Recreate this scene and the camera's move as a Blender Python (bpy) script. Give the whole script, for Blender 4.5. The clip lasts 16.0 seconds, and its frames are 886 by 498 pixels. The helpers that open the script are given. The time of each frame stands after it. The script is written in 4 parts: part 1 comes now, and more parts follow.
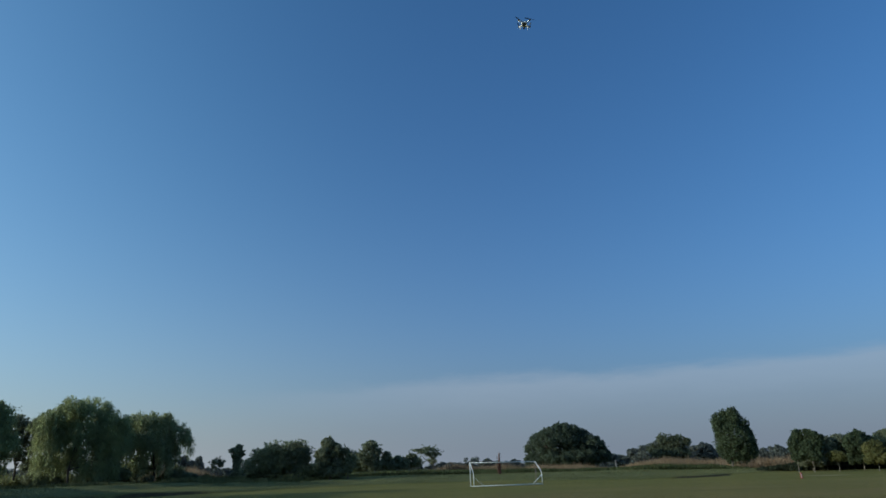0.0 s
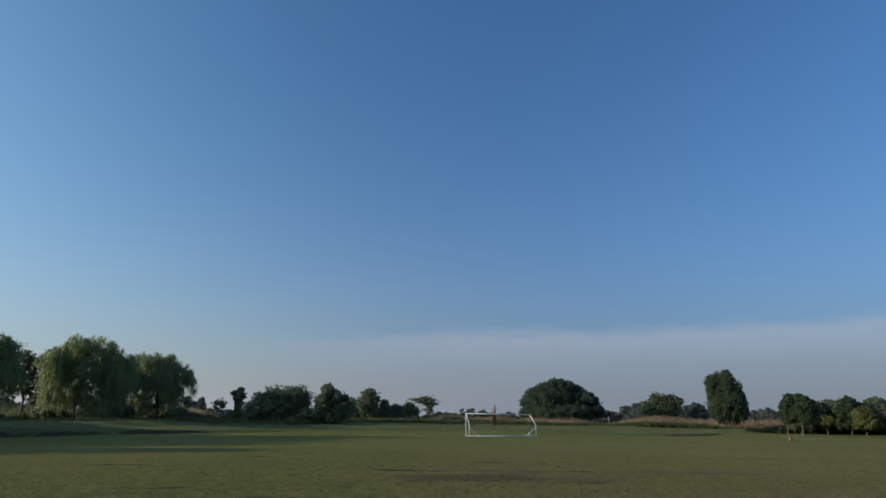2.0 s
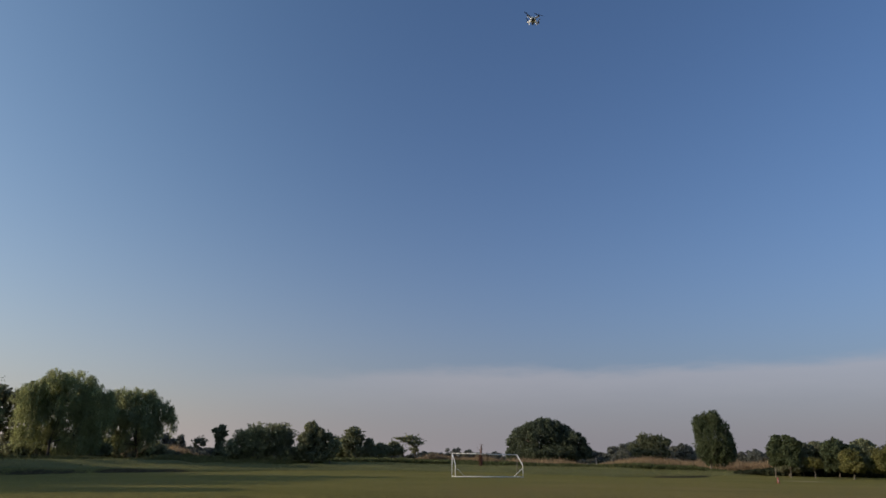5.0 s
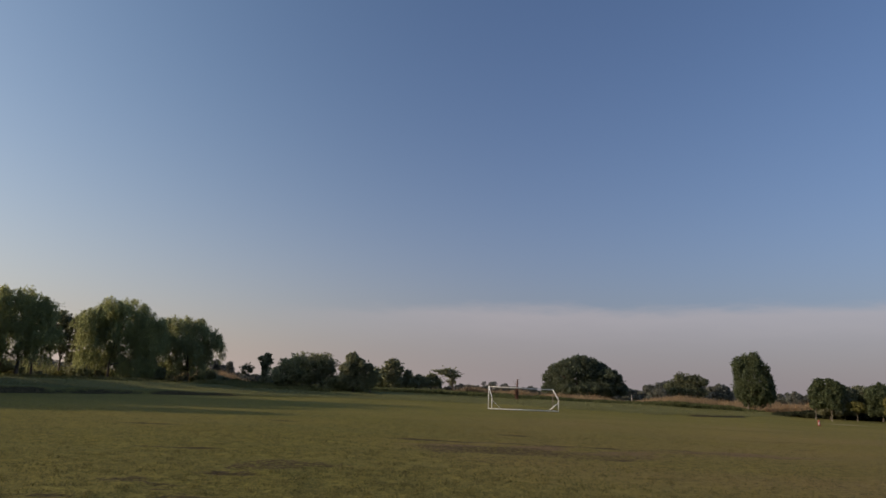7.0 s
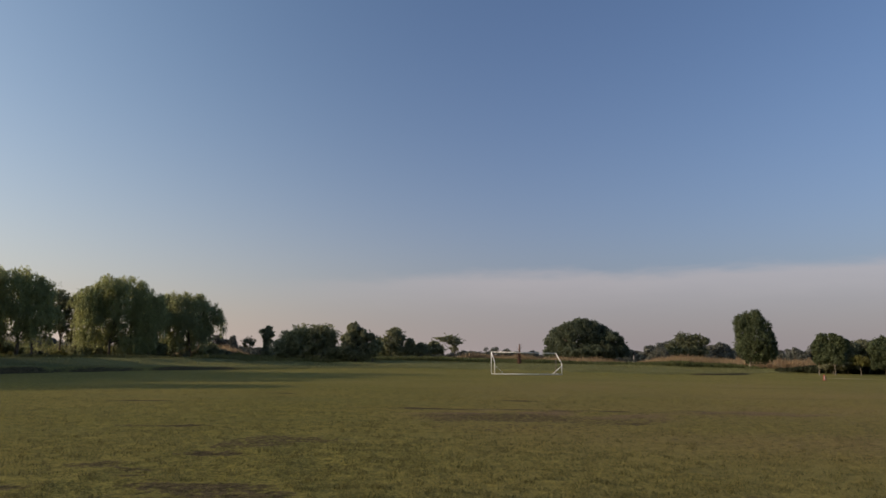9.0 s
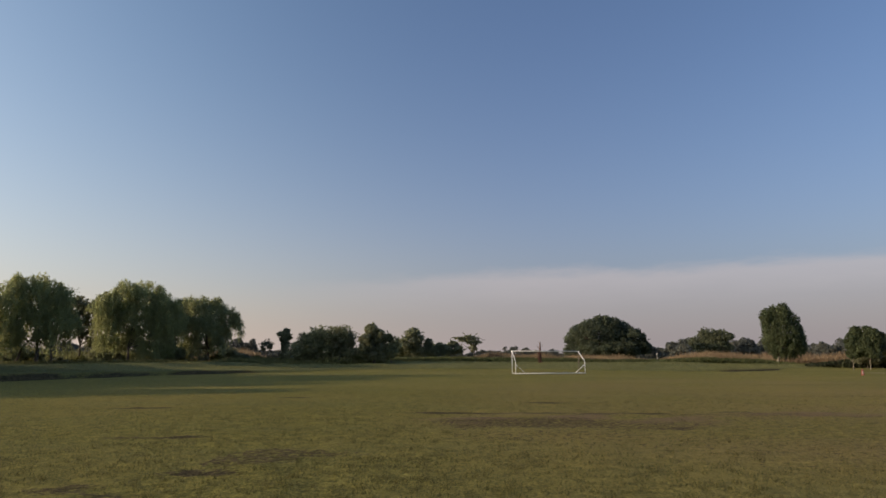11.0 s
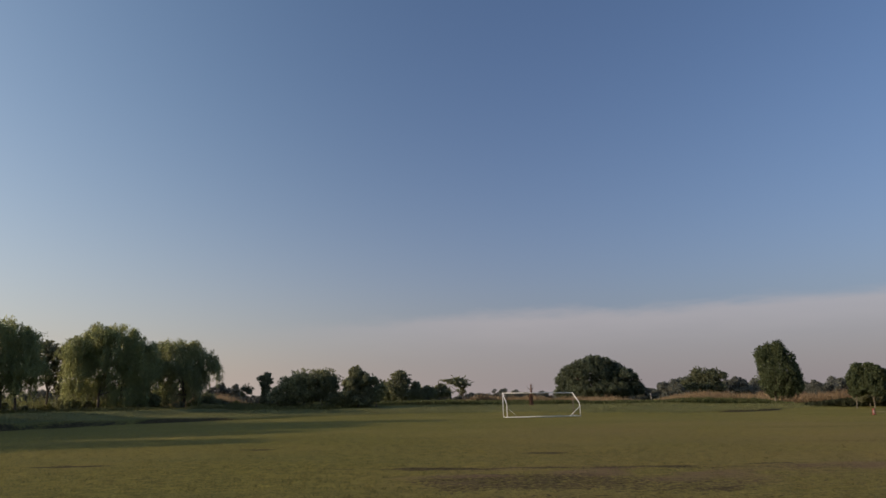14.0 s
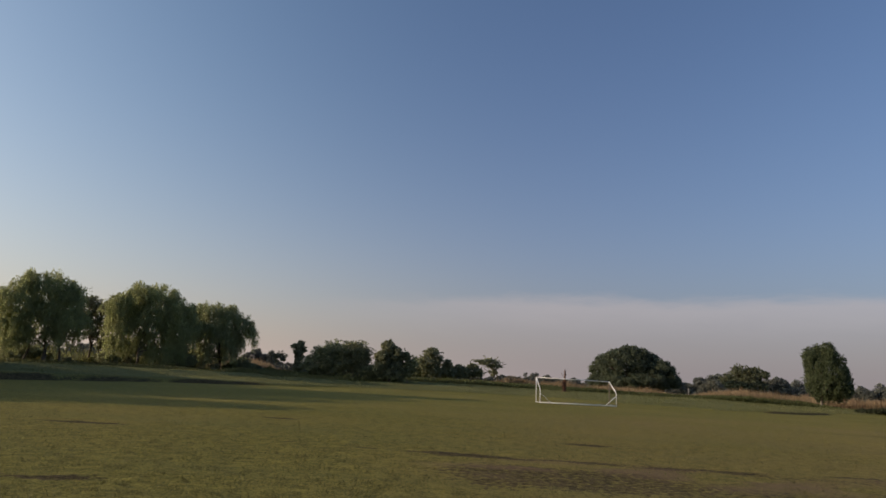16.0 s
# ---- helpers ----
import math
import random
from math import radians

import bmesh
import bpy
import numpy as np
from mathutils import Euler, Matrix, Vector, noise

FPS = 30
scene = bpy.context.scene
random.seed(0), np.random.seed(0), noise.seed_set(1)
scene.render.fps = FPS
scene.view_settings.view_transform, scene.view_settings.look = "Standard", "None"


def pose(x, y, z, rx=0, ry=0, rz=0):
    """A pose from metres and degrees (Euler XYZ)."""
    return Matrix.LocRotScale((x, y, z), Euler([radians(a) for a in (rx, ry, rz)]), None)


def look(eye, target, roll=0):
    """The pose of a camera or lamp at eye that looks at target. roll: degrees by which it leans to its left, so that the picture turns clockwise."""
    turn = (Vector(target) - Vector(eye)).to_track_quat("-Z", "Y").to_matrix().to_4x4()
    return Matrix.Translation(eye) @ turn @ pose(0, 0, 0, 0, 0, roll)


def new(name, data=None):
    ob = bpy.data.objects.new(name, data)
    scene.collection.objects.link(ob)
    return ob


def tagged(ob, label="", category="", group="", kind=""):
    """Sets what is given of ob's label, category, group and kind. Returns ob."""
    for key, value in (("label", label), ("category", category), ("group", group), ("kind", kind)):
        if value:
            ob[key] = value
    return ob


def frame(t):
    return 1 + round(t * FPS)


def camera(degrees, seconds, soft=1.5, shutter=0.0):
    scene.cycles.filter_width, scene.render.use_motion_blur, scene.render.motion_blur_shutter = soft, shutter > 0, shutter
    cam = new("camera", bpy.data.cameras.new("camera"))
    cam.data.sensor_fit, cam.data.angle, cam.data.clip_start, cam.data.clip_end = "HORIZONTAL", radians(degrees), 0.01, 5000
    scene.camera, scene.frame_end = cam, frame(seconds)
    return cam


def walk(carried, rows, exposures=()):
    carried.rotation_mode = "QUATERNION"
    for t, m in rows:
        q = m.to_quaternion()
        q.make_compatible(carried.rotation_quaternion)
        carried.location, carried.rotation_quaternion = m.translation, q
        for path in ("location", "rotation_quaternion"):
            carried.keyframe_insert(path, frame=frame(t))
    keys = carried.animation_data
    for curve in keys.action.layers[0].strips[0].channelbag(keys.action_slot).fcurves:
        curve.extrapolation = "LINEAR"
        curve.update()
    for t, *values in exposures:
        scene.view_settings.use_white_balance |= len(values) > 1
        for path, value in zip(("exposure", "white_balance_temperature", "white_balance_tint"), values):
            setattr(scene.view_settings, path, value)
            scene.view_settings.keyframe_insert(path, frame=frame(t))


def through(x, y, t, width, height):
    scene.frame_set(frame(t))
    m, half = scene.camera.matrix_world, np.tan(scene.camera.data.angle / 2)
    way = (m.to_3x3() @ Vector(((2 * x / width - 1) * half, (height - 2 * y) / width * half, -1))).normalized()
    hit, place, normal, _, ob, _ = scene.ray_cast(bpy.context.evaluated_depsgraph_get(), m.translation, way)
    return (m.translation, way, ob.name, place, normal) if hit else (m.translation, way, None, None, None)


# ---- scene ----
def turn(yaw, pitch, roll):
    """The way a level camera looks: yaw to the left of +y, pitch up, roll as look() leans it."""
    return pose(0, 0, 0, 90 + pitch, 0, yaw) @ pose(0, 0, 0, 0, 0, roll)


cam = camera(71.9, 16.0, soft=1.6)
PATH = [
    (0, pose(-0.000, -0.000, 1.663) @ turn(-0.39, 19.97, -1.97)),
    (0.5, pose(-0.036, -0.020, 1.664) @ turn(-0.50, 14.87, -1.09)),
    (1, pose(-0.053, 0.003, 1.658) @ turn(-0.41, 17.22, -1.41)),
    (1.5, pose(-0.048, 0.040, 1.662) @ turn(-0.67, 16.53, -0.63)),
    (2, pose(-0.049, 0.069, 1.653) @ turn(-0.00, 15.68, 0.28)),
    (2.5, pose(-0.039, 0.070, 1.668) @ turn(0.73, 14.20, 0.62)),
    (3, pose(-0.018, 0.059, 1.666) @ turn(-0.85, 19.33, -0.55)),
    (3.2, pose(-0.020, 0.059, 1.664) @ turn(-1.46, 20.78, -0.06)),
    (5.3, pose(-0.147, -0.072, 1.647) @ turn(-1.17, 19.00, 0.66)),
    (5.5, pose(-0.153, -0.068, 1.656) @ turn(-1.14, 19.00, 0.61)),
    (6, pose(-0.171, 0.006, 1.645) @ turn(-0.17, 17.03, 0.38)),
    (6.5, pose(-0.175, 0.172, 1.642) @ turn(0.61, 14.50, 0.66)),
    (7, pose(-0.167, 0.381, 1.642) @ turn(2.46, 13.13, 2.38)),
    (7.5, pose(-0.154, 0.594, 1.641) @ turn(2.82, 11.78, 2.03)),
    (8, pose(-0.149, 0.861, 1.633) @ turn(2.01, 9.92, 0.66)),
    (10.3, pose(-0.226, 2.546, 1.629) @ turn(3.00, 10.53, 1.20)),
    (10.5, pose(-0.241, 2.697, 1.631) @ turn(3.47, 8.27, 2.04)),
    (11, pose(-0.279, 3.097, 1.636) @ turn(3.85, 10.18, -0.36)),
    (11.5, pose(-0.268, 3.569, 1.632) @ turn(4.00, 9.52, -1.19)),
    (12, pose(-0.225, 4.054, 1.636) @ turn(5.95, 9.44, 0.53)),
    (12.5, pose(-0.265, 4.492, 1.645) @ turn(2.32, 13.31, -1.27)),
    (13, pose(-0.300, 4.963, 1.643) @ turn(1.83, 14.94, -1.01)),
    (13.5, pose(-0.316, 5.451, 1.645) @ turn(2.75, 15.53, 0.31)),
    (14, pose(-0.323, 5.952, 1.643) @ turn(2.59, 14.06, -1.10)),
    (14.5, pose(-0.356, 6.468, 1.652) @ turn(4.76, 14.87, 0.72)),
    (15, pose(-0.374, 6.878, 1.641) @ turn(5.13, 15.04, 1.77)),
    (15.5, pose(-0.432, 7.279, 1.652) @ turn(3.97, 13.01, -0.85)),
    (16, pose(-0.547, 7.679, 1.640) @ turn(6.25, 12.13, 2.91)),
]
EXPOSURES = [
    (0.0, -0.3, 4960, -6),
    (1.0, -0.22, 5110, -4),
    (1.5, -0.2, 5190, -3),
    (3.0, -0.22, 5560, 3),
    (5.5, -0.22, 6380, 12),
    (6.5, -0.2, 6700, 15),
    (8.0, -0.03, 6850, 13),
    (10.5, -0.02, 6900, 13),
    (11.0, 0.09, 6900, 13),
    (12.0, 0.06, 6900, 13),
    (13.0, -0.07, 6850, 13),
    (14.0, -0.12, 6850, 13),
    (15.0, -0.12, 6850, 13),
    (16.0, -0.08, 6850, 13),
]
walk(cam, PATH, EXPOSURES)

# ---- light ----
SUN_ELEVATION, SUN_AZIMUTH = 15.0, 97.0  # azimuth: degrees to the left of +y


def node(tree, kind, **values):
    n = tree.nodes.new(kind)
    for key, value in values.items():
        if key in n.inputs:
            n.inputs[key].default_value = value
    return n


def calc(tree, op, a, b=None, c=None):
    """A Math node on sockets or numbers."""
    n = tree.nodes.new("ShaderNodeMath")
    n.operation = op
    for k, v in enumerate((a, b, c)):
        if v is None:
            continue
        if isinstance(v, (int, float)):
            n.inputs[k].default_value = v
        else:
            tree.links.new(v, n.inputs[k])
    return n.outputs[0]


def ramp01(tree, value, low, high):
    """0 below low, 1 above high, smooth between."""
    n = tree.nodes.new("ShaderNodeMapRange")
    n.interpolation_type = "SMOOTHSTEP"
    n.inputs["From Min"].default_value, n.inputs["From Max"].default_value = low, high
    tree.links.new(value, n.inputs["Value"])
    return n.outputs["Result"]


def mixed(tree, factor, a, b):
    """A colour mix; a and b are sockets or rgb."""
    n = tree.nodes.new("ShaderNodeMix")
    n.data_type = "RGBA"
    for index, v in ((0, factor), (6, a), (7, b)):
        if isinstance(v, (int, float)):
            n.inputs[index].default_value = v
        elif isinstance(v, tuple):
            n.inputs[index].default_value = (*v, 1)
        else:
            tree.links.new(v, n.inputs[index])
    return n.outputs[2]


world = bpy.data.worlds.new("sky")
scene.world = world
world.use_nodes = True
wt = world.node_tree
wt.nodes.clear()
sky = wt.nodes.new("ShaderNodeTexSky")
sky.sky_type, sky.sun_disc = "NISHITA", False
sky.sun_elevation, sky.sun_rotation = radians(SUN_ELEVATION), radians(-SUN_AZIMUTH)
sky.altitude, sky.air_density, sky.dust_density, sky.ozone_density = 0, 1.0, 3.0, 4.0
way = wt.nodes.new("ShaderNodeTexCoord").outputs["Generated"]
split = wt.nodes.new("ShaderNodeSeparateXYZ")
wt.links.new(way, split.inputs[0])
rise = calc(wt, "MULTIPLY", calc(wt, "ARCSINE", split.outputs["Z"]), 57.2958)
around = calc(wt, "MULTIPLY", calc(wt, "ARCTAN2", split.outputs["X"], split.outputs["Y"]), 57.2958)
streak = wt.nodes.new("ShaderNodeMapping")
streak.inputs["Scale"].default_value = (3, 3, 14)
wt.links.new(way, streak.inputs["Vector"])
cirrus = node(wt, "ShaderNodeTexNoise", Scale=3.0, Detail=6.0, Roughness=0.6)
wt.links.new(streak.outputs[0], cirrus.inputs["Vector"])
wisp = calc(wt, "MULTIPLY", calc(wt, "SUBTRACT", cirrus.outputs["Fac"], 0.5), 2.0)
# a low bank of thin cloud along the horizon ahead and to the right
edge = calc(wt, "SUBTRACT", calc(wt, "SUBTRACT", calc(wt, "ADD", rise, wisp), 8.0), calc(wt, "MULTIPLY", calc(wt, "MINIMUM", around, 0.0), 0.07))
bank = calc(wt, "SUBTRACT", 1.0, ramp01(wt, edge, -0.9, 0.6))
bank = calc(wt, "MULTIPLY", bank, ramp01(wt, around, -24.0, 6.0))
bank = calc(wt, "MULTIPLY", bank, ramp01(wt, rise, -4.0, 7.0))
bank = calc(wt, "MULTIPLY", bank, 0.5)
# haze low over the land, brighter towards the sun
toward = wt.nodes.new("ShaderNodeVectorMath")
toward.operation = "DOT_PRODUCT"
toward.inputs[1].default_value = (-math.sin(radians(SUN_AZIMUTH)), math.cos(radians(SUN_AZIMUTH)), 0)
wt.links.new(way, toward.inputs[0])
haze = mixed(wt, ramp01(wt, toward.outputs["Value"], -0.5, 0.9), (1.84, 1.68, 1.80), (4.62, 3.86, 3.42))
low = calc(wt, "MULTIPLY", calc(wt, "EXPONENT", calc(wt, "DIVIDE", calc(wt, "MAXIMUM", rise, 0.0), -9.0)), 0.92)
# the clear sky turns paler and more cyan towards the sun
tinted = wt.nodes.new("ShaderNodeMix")
tinted.data_type, tinted.blend_type = "RGBA", "MULTIPLY"
tinted.inputs[0].default_value = 1.0
wt.links.new(sky.outputs[0], tinted.inputs[6])
wt.links.new(mixed(wt, ramp01(wt, toward.outputs["Value"], -0.3, 0.6), (0.985, 0.966, 1.0), (1.04, 1.08, 1.0)), tinted.inputs[7])
clear = mixed(wt, low, tinted.outputs[2], haze)
bank_colour = mixed(wt, ramp01(wt, edge, -4.5, -0.2), (2.32, 2.15, 2.28), (3.05, 2.78, 2.84))
sky_colour = mixed(wt, bank, clear, bank_colour)
background = wt.nodes.new("ShaderNodeBackground")
background.inputs["Strength"].default_value = 0.17
wt.links.new(sky_colour, background.inputs["Color"])
wt.links.new(background.outputs[0], wt.nodes.new("ShaderNodeOutputWorld").inputs[0])

sun = new("sun", bpy.data.lights.new("sun", "SUN"))
sun.data.energy, sun.data.angle, sun.data.color = 3.8, radians(0.6), (1.0, 0.80, 0.58)
sun_way = Vector((-math.sin(radians(SUN_AZIMUTH)) * math.cos(radians(SUN_ELEVATION)), math.cos(radians(SUN_AZIMUTH)) * math.cos(radians(SUN_ELEVATION)), math.sin(radians(SUN_ELEVATION))))
sun.matrix_world = look(sun_way * 300, (0, 0, 0))


# ---- materials ----
def material(name):
    m = bpy.data.materials.new(name)
    m.use_nodes = True
    t = m.node_tree
    return m, t, t.nodes["Principled BSDF"]


def noise_of(t, scale, detail=3.0, rough=0.55, stretch=None):
    coords = t.nodes.new("ShaderNodeTexCoord").outputs["Object"]
    if stretch:
        mp = t.nodes.new("ShaderNodeMapping")
        mp.inputs["Scale"].default_value = stretch
        t.links.new(coords, mp.inputs["Vector"])
        coords = mp.outputs[0]
    n = node(t, "ShaderNodeTexNoise", Scale=scale, Detail=detail, Roughness=rough)
    t.links.new(coords, n.inputs["Vector"])
    return n.outputs["Fac"]


def bumped(t, bsdf, height, strength, distance):
    b = node(t, "ShaderNodeBump", Strength=strength, Distance=distance)
    t.links.new(height, b.inputs["Height"])
    t.links.new(b.outputs[0], bsdf.inputs["Normal"])


def leaf_material(name, dark, light, through=0.35, big=0.35):
    """Leaves: colour varies leaf by leaf and in drifts over the crown; some light passes through."""
    m, t, p = material(name)
    rand = t.nodes.new("ShaderNodeNewGeometry").outputs["Random Per Island"]
    drift = ramp01(t, noise_of(t, big, 2.0), 0.3, 0.7)
    f = calc(t, "ADD", calc(t, "MULTIPLY", rand, 0.55), calc(t, "MULTIPLY", drift, 0.45))
    colour = mixed(t, f, dark, light)
    t.links.new(colour, p.inputs["Base Color"])
    p.inputs["Roughness"].default_value = 0.55
    p.inputs["Specular IOR Level"].default_value = 0.15
    tr = t.nodes.new("ShaderNodeBsdfTranslucent")
    t.links.new(colour, tr.inputs["Color"])
    mix = node(t, "ShaderNodeMixShader", Fac=through)
    mix.inputs[0].default_value = through
    t.links.new(p.outputs[0], mix.inputs[1])
    t.links.new(tr.outputs[0], mix.inputs[2])
    t.links.new(mix.outputs[0], t.nodes["Material Output"].inputs["Surface"])
    return m


def bark_material(name, dark, light):
    m, t, p = material(name)
    n = noise_of(t, 2.2, 4.0, 0.6, (3, 3, 0.6))
    fine = noise_of(t, 14.0, 3.0, 0.6, (2, 2, 0.4))
    t.links.new(mixed(t, ramp01(t, calc(t, "ADD", calc(t, "MULTIPLY", n, 0.6), calc(t, "MULTIPLY", fine, 0.4)), 0.3, 0.7), dark, light), p.inputs["Base Color"])
    p.inputs["Roughness"].default_value = 0.9
    bumped(t, p, fine, 0.6, 0.03)
    return m


WILLOW = leaf_material("willow_leaves", (0.250, 0.272, 0.130), (0.358, 0.376, 0.166), 0.55, 0.4)
WILLOW_DARK = leaf_material("dense_willow_leaves", (0.234, 0.252, 0.132), (0.346, 0.360, 0.168), 0.55, 0.4)
OAK = leaf_material("oak_leaves", (0.078, 0.096, 0.066), (0.130, 0.150, 0.088), 0.5)
MAPLE = leaf_material("maple_leaves", (0.072, 0.092, 0.048), (0.128, 0.152, 0.074), 0.5)
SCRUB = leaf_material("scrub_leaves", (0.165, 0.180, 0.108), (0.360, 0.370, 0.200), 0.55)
# scrub leaves, lightened in colour for the haze that lifts their shade
HAZED_THICKET = leaf_material("hazed_thicket_leaves", (0.160, 0.172, 0.104), (0.305, 0.312, 0.180), 0.55)
OLIVE = leaf_material("olive_leaves", (0.118, 0.120, 0.040), (0.225, 0.208, 0.070), 0.5)
GREY_LEAF = leaf_material("grey_green_leaves", (0.138, 0.146, 0.090), (0.265, 0.265, 0.158), 0.5)
# distant leaves, paled and greyed: aerial haze put into their colour
HAZED_FAR_LEAF = leaf_material("hazed_distant_leaves", (0.130, 0.138, 0.120), (0.178, 0.185, 0.158), 0.5, 0.05)
WEED = leaf_material("weed_leaves", (0.072, 0.086, 0.036), (0.145, 0.155, 0.062), 0.5)
ROUGH_GRASS = leaf_material("unmown_grass", (0.126, 0.130, 0.052), (0.220, 0.214, 0.090), 0.5, 0.08)
REED = leaf_material("dry_reed", (0.225, 0.158, 0.092), (0.410, 0.295, 0.175), 0.5, 0.12)
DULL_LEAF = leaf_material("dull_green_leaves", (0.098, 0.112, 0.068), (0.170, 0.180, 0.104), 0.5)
# near-black leaves, deep shade put into their colour
SHADE_LEAF = leaf_material("shade_leaves", (0.028, 0.034, 0.018), (0.060, 0.066, 0.034), 0.4)
BARK = bark_material("bark", (0.045, 0.036, 0.027), (0.13, 0.105, 0.078))
PALE_BARK = bark_material("pale_bark", (0.16, 0.135, 0.105), (0.22, 0.19, 0.145))
RUSTY = bark_material("rusty_dead_wood", (0.06, 0.028, 0.018), (0.16, 0.075, 0.045))


def blade_material():
    m, t, p = material("lawn_blades")
    rand = t.nodes.new("ShaderNodeNewGeometry").outputs["Random Per Island"]
    drift = ramp01(t, noise_of(t, 0.35, 3.0), 0.35, 0.65)
    dry = ramp01(t, rand, 0.75, 1.0)
    green = mixed(t, rand, (0.070, 0.068, 0.021), (0.158, 0.141, 0.041))
    place = t.nodes.new("ShaderNodeSeparateXYZ")
    t.links.new(t.nodes.new("ShaderNodeTexCoord").outputs["Object"], place.inputs[0])
    patchy = ramp01(t, noise_of(t, 0.5, 4.0), 0.3, 0.62)
    # the grass is drier towards the field's middle
    parched = calc(t, "MULTIPLY", calc(t, "MULTIPLY", ramp01(t, place.outputs["X"], -4.0, 9.0), ramp01(t, place.outputs["Y"], 8.0, 17.0)), patchy)
    green = mixed(t, calc(t, "MULTIPLY", parched, 0.6), green, (0.128, 0.094, 0.042))
    colour = mixed(t, calc(t, "MULTIPLY", dry, calc(t, "ADD", calc(t, "MULTIPLY", drift, 0.5), 0.35)), green, (0.205, 0.168, 0.068))
    t.links.new(colour, p.inputs["Base Color"])
    p.inputs["Roughness"].default_value = 0.6
    p.inputs["Specular IOR Level"].default_value = 0.2
    tr = t.nodes.new("ShaderNodeBsdfTranslucent")
    t.links.new(colour, tr.inputs["Color"])
    mix = t.nodes.new("ShaderNodeMixShader")
    mix.inputs[0].default_value = 0.35
    t.links.new(p.outputs[0], mix.inputs[1])
    t.links.new(tr.outputs[0], mix.inputs[2])
    t.links.new(mix.outputs[0], t.nodes["Material Output"].inputs["Surface"])
    return m


def field_material():
    """Mown grass with bare soil, a sandy spot and unmown rough, told apart by masks on the ground."""
    m, t, p = material("field")

    def mask(name):
        a = t.nodes.new("ShaderNodeAttribute")
        a.attribute_name = name
        return a.outputs["Fac"]

    broad = noise_of(t, 0.09, 4.0, 0.55)
    band = noise_of(t, 0.16, 4.0, 0.6, (0.35, 1.6, 1))
    tuft = noise_of(t, 3.2, 5.0, 0.65)
    fine = noise_of(t, 17.0, 4.0, 0.7)
    mottled = calc(t, "ADD", calc(t, "MULTIPLY", tuft, 0.38), calc(t, "MULTIPLY", fine, 0.62))
    grass = mixed(t, ramp01(t, mottled, 0.34, 0.66), (0.072, 0.069, 0.0205), (0.291, 0.252, 0.067))
    grass = mixed(t, calc(t, "MULTIPLY", ramp01(t, broad, 0.42, 0.68), 0.4), grass, (0.262, 0.204, 0.066))
    grass = mixed(t, calc(t, "MULTIPLY", ramp01(t, band, 0.45, 0.7), 0.45), grass, (0.158, 0.152, 0.053))
    grass = mixed(t, calc(t, "MULTIPLY", mask("dry"), ramp01(t, mottled, 0.3, 0.62)), grass, (0.252, 0.180, 0.078))
    # the soil's dark end also paints the shadows of tufts in near patches
    soil = mixed(t, ramp01(t, mottled, 0.40, 0.62), (0.030, 0.024, 0.013), (0.116, 0.088, 0.048))
    crumb = noise_of(t, 7.0, 4.0, 0.7)
    bare = ramp01(t, calc(t, "ADD", mask("bare"), calc(t, "MULTIPLY", calc(t, "SUBTRACT", calc(t, "ADD", calc(t, "MULTIPLY", crumb, 0.6), calc(t, "MULTIPLY", mottled, 0.4)), 0.5), 4.2)), 0.40, 0.85)
    colour = mixed(t, calc(t, "MULTIPLY", bare, 0.95), grass, soil)
    rough = mixed(t, ramp01(t, calc(t, "ADD", tuft, calc(t, "MULTIPLY", broad, 0.5)), 0.5, 1.0), (0.102, 0.106, 0.043), (0.186, 0.182, 0.074))
    colour = mixed(t, mask("rough"), colour, rough)
    colour = mixed(t, mask("trodden"), colour, (0.180, 0.120, 0.078))
    colour = mixed(t, mask("sand"), colour, (0.46, 0.34, 0.24))
    t.links.new(colour, p.inputs["Base Color"])
    p.inputs["Roughness"].default_value = 1.0
    p.inputs["Specular IOR Level"].default_value = 0.04
    bumped(t, p, calc(t, "ADD", calc(t, "MULTIPLY", tuft, 0.6), calc(t, "MULTIPLY", fine, 0.4)), 1.0, 0.12)
    return m


def painted(name, base, worn, roughness=0.45, metal=0.0, scale=2.0):
    m, t, p = material(name)
    n = calc(t, "ADD", calc(t, "MULTIPLY", noise_of(t, scale, 3.0), 0.6), calc(t, "MULTIPLY", noise_of(t, scale * 9, 3.0), 0.4))
    t.links.new(mixed(t, ramp01(t, n, 0.52, 0.72), base, worn), p.inputs["Base Color"])
    p.inputs["Roughness"].default_value, p.inputs["Metallic"].default_value = roughness, metal
    return m


BLADES = blade_material()
FIELD = field_material()
WHITE = painted("white_goal_paint", (0.72, 0.71, 0.68), (0.52, 0.48, 0.42))
WHITE_PLASTIC = painted("white_plastic", (0.78, 0.78, 0.78), (0.70, 0.70, 0.70), 0.3)
BLACK_PLASTIC = painted("black_plastic", (0.02, 0.02, 0.022), (0.035, 0.035, 0.035), 0.4)
WEATHERED = painted("weathered_white_paint", (0.38, 0.36, 0.34), (0.26, 0.24, 0.22), 0.7)
BROWN_PAINT = painted("dull_brown_paint", (0.20, 0.155, 0.12), (0.13, 0.085, 0.06), 0.7)
ORANGE = painted("orange_red_plastic", (0.24, 0.040, 0.030), (0.17, 0.036, 0.030), 0.6)

# ---- lay of the land ----
EDGE_X = [-3000, -90, -56, -46, -40, -36.5, -31, -23, -12, 2, 12, 21, 32, 43, 62, 3000]
EDGE_Y = [36, 38, 43, 48, 57, 70, 80, 90, 95.5, 94, 84, 75, 79, 93, 98, 100]
RISE_X = [-3000, -50, -28, -5, 20, 50, 70, 3000]
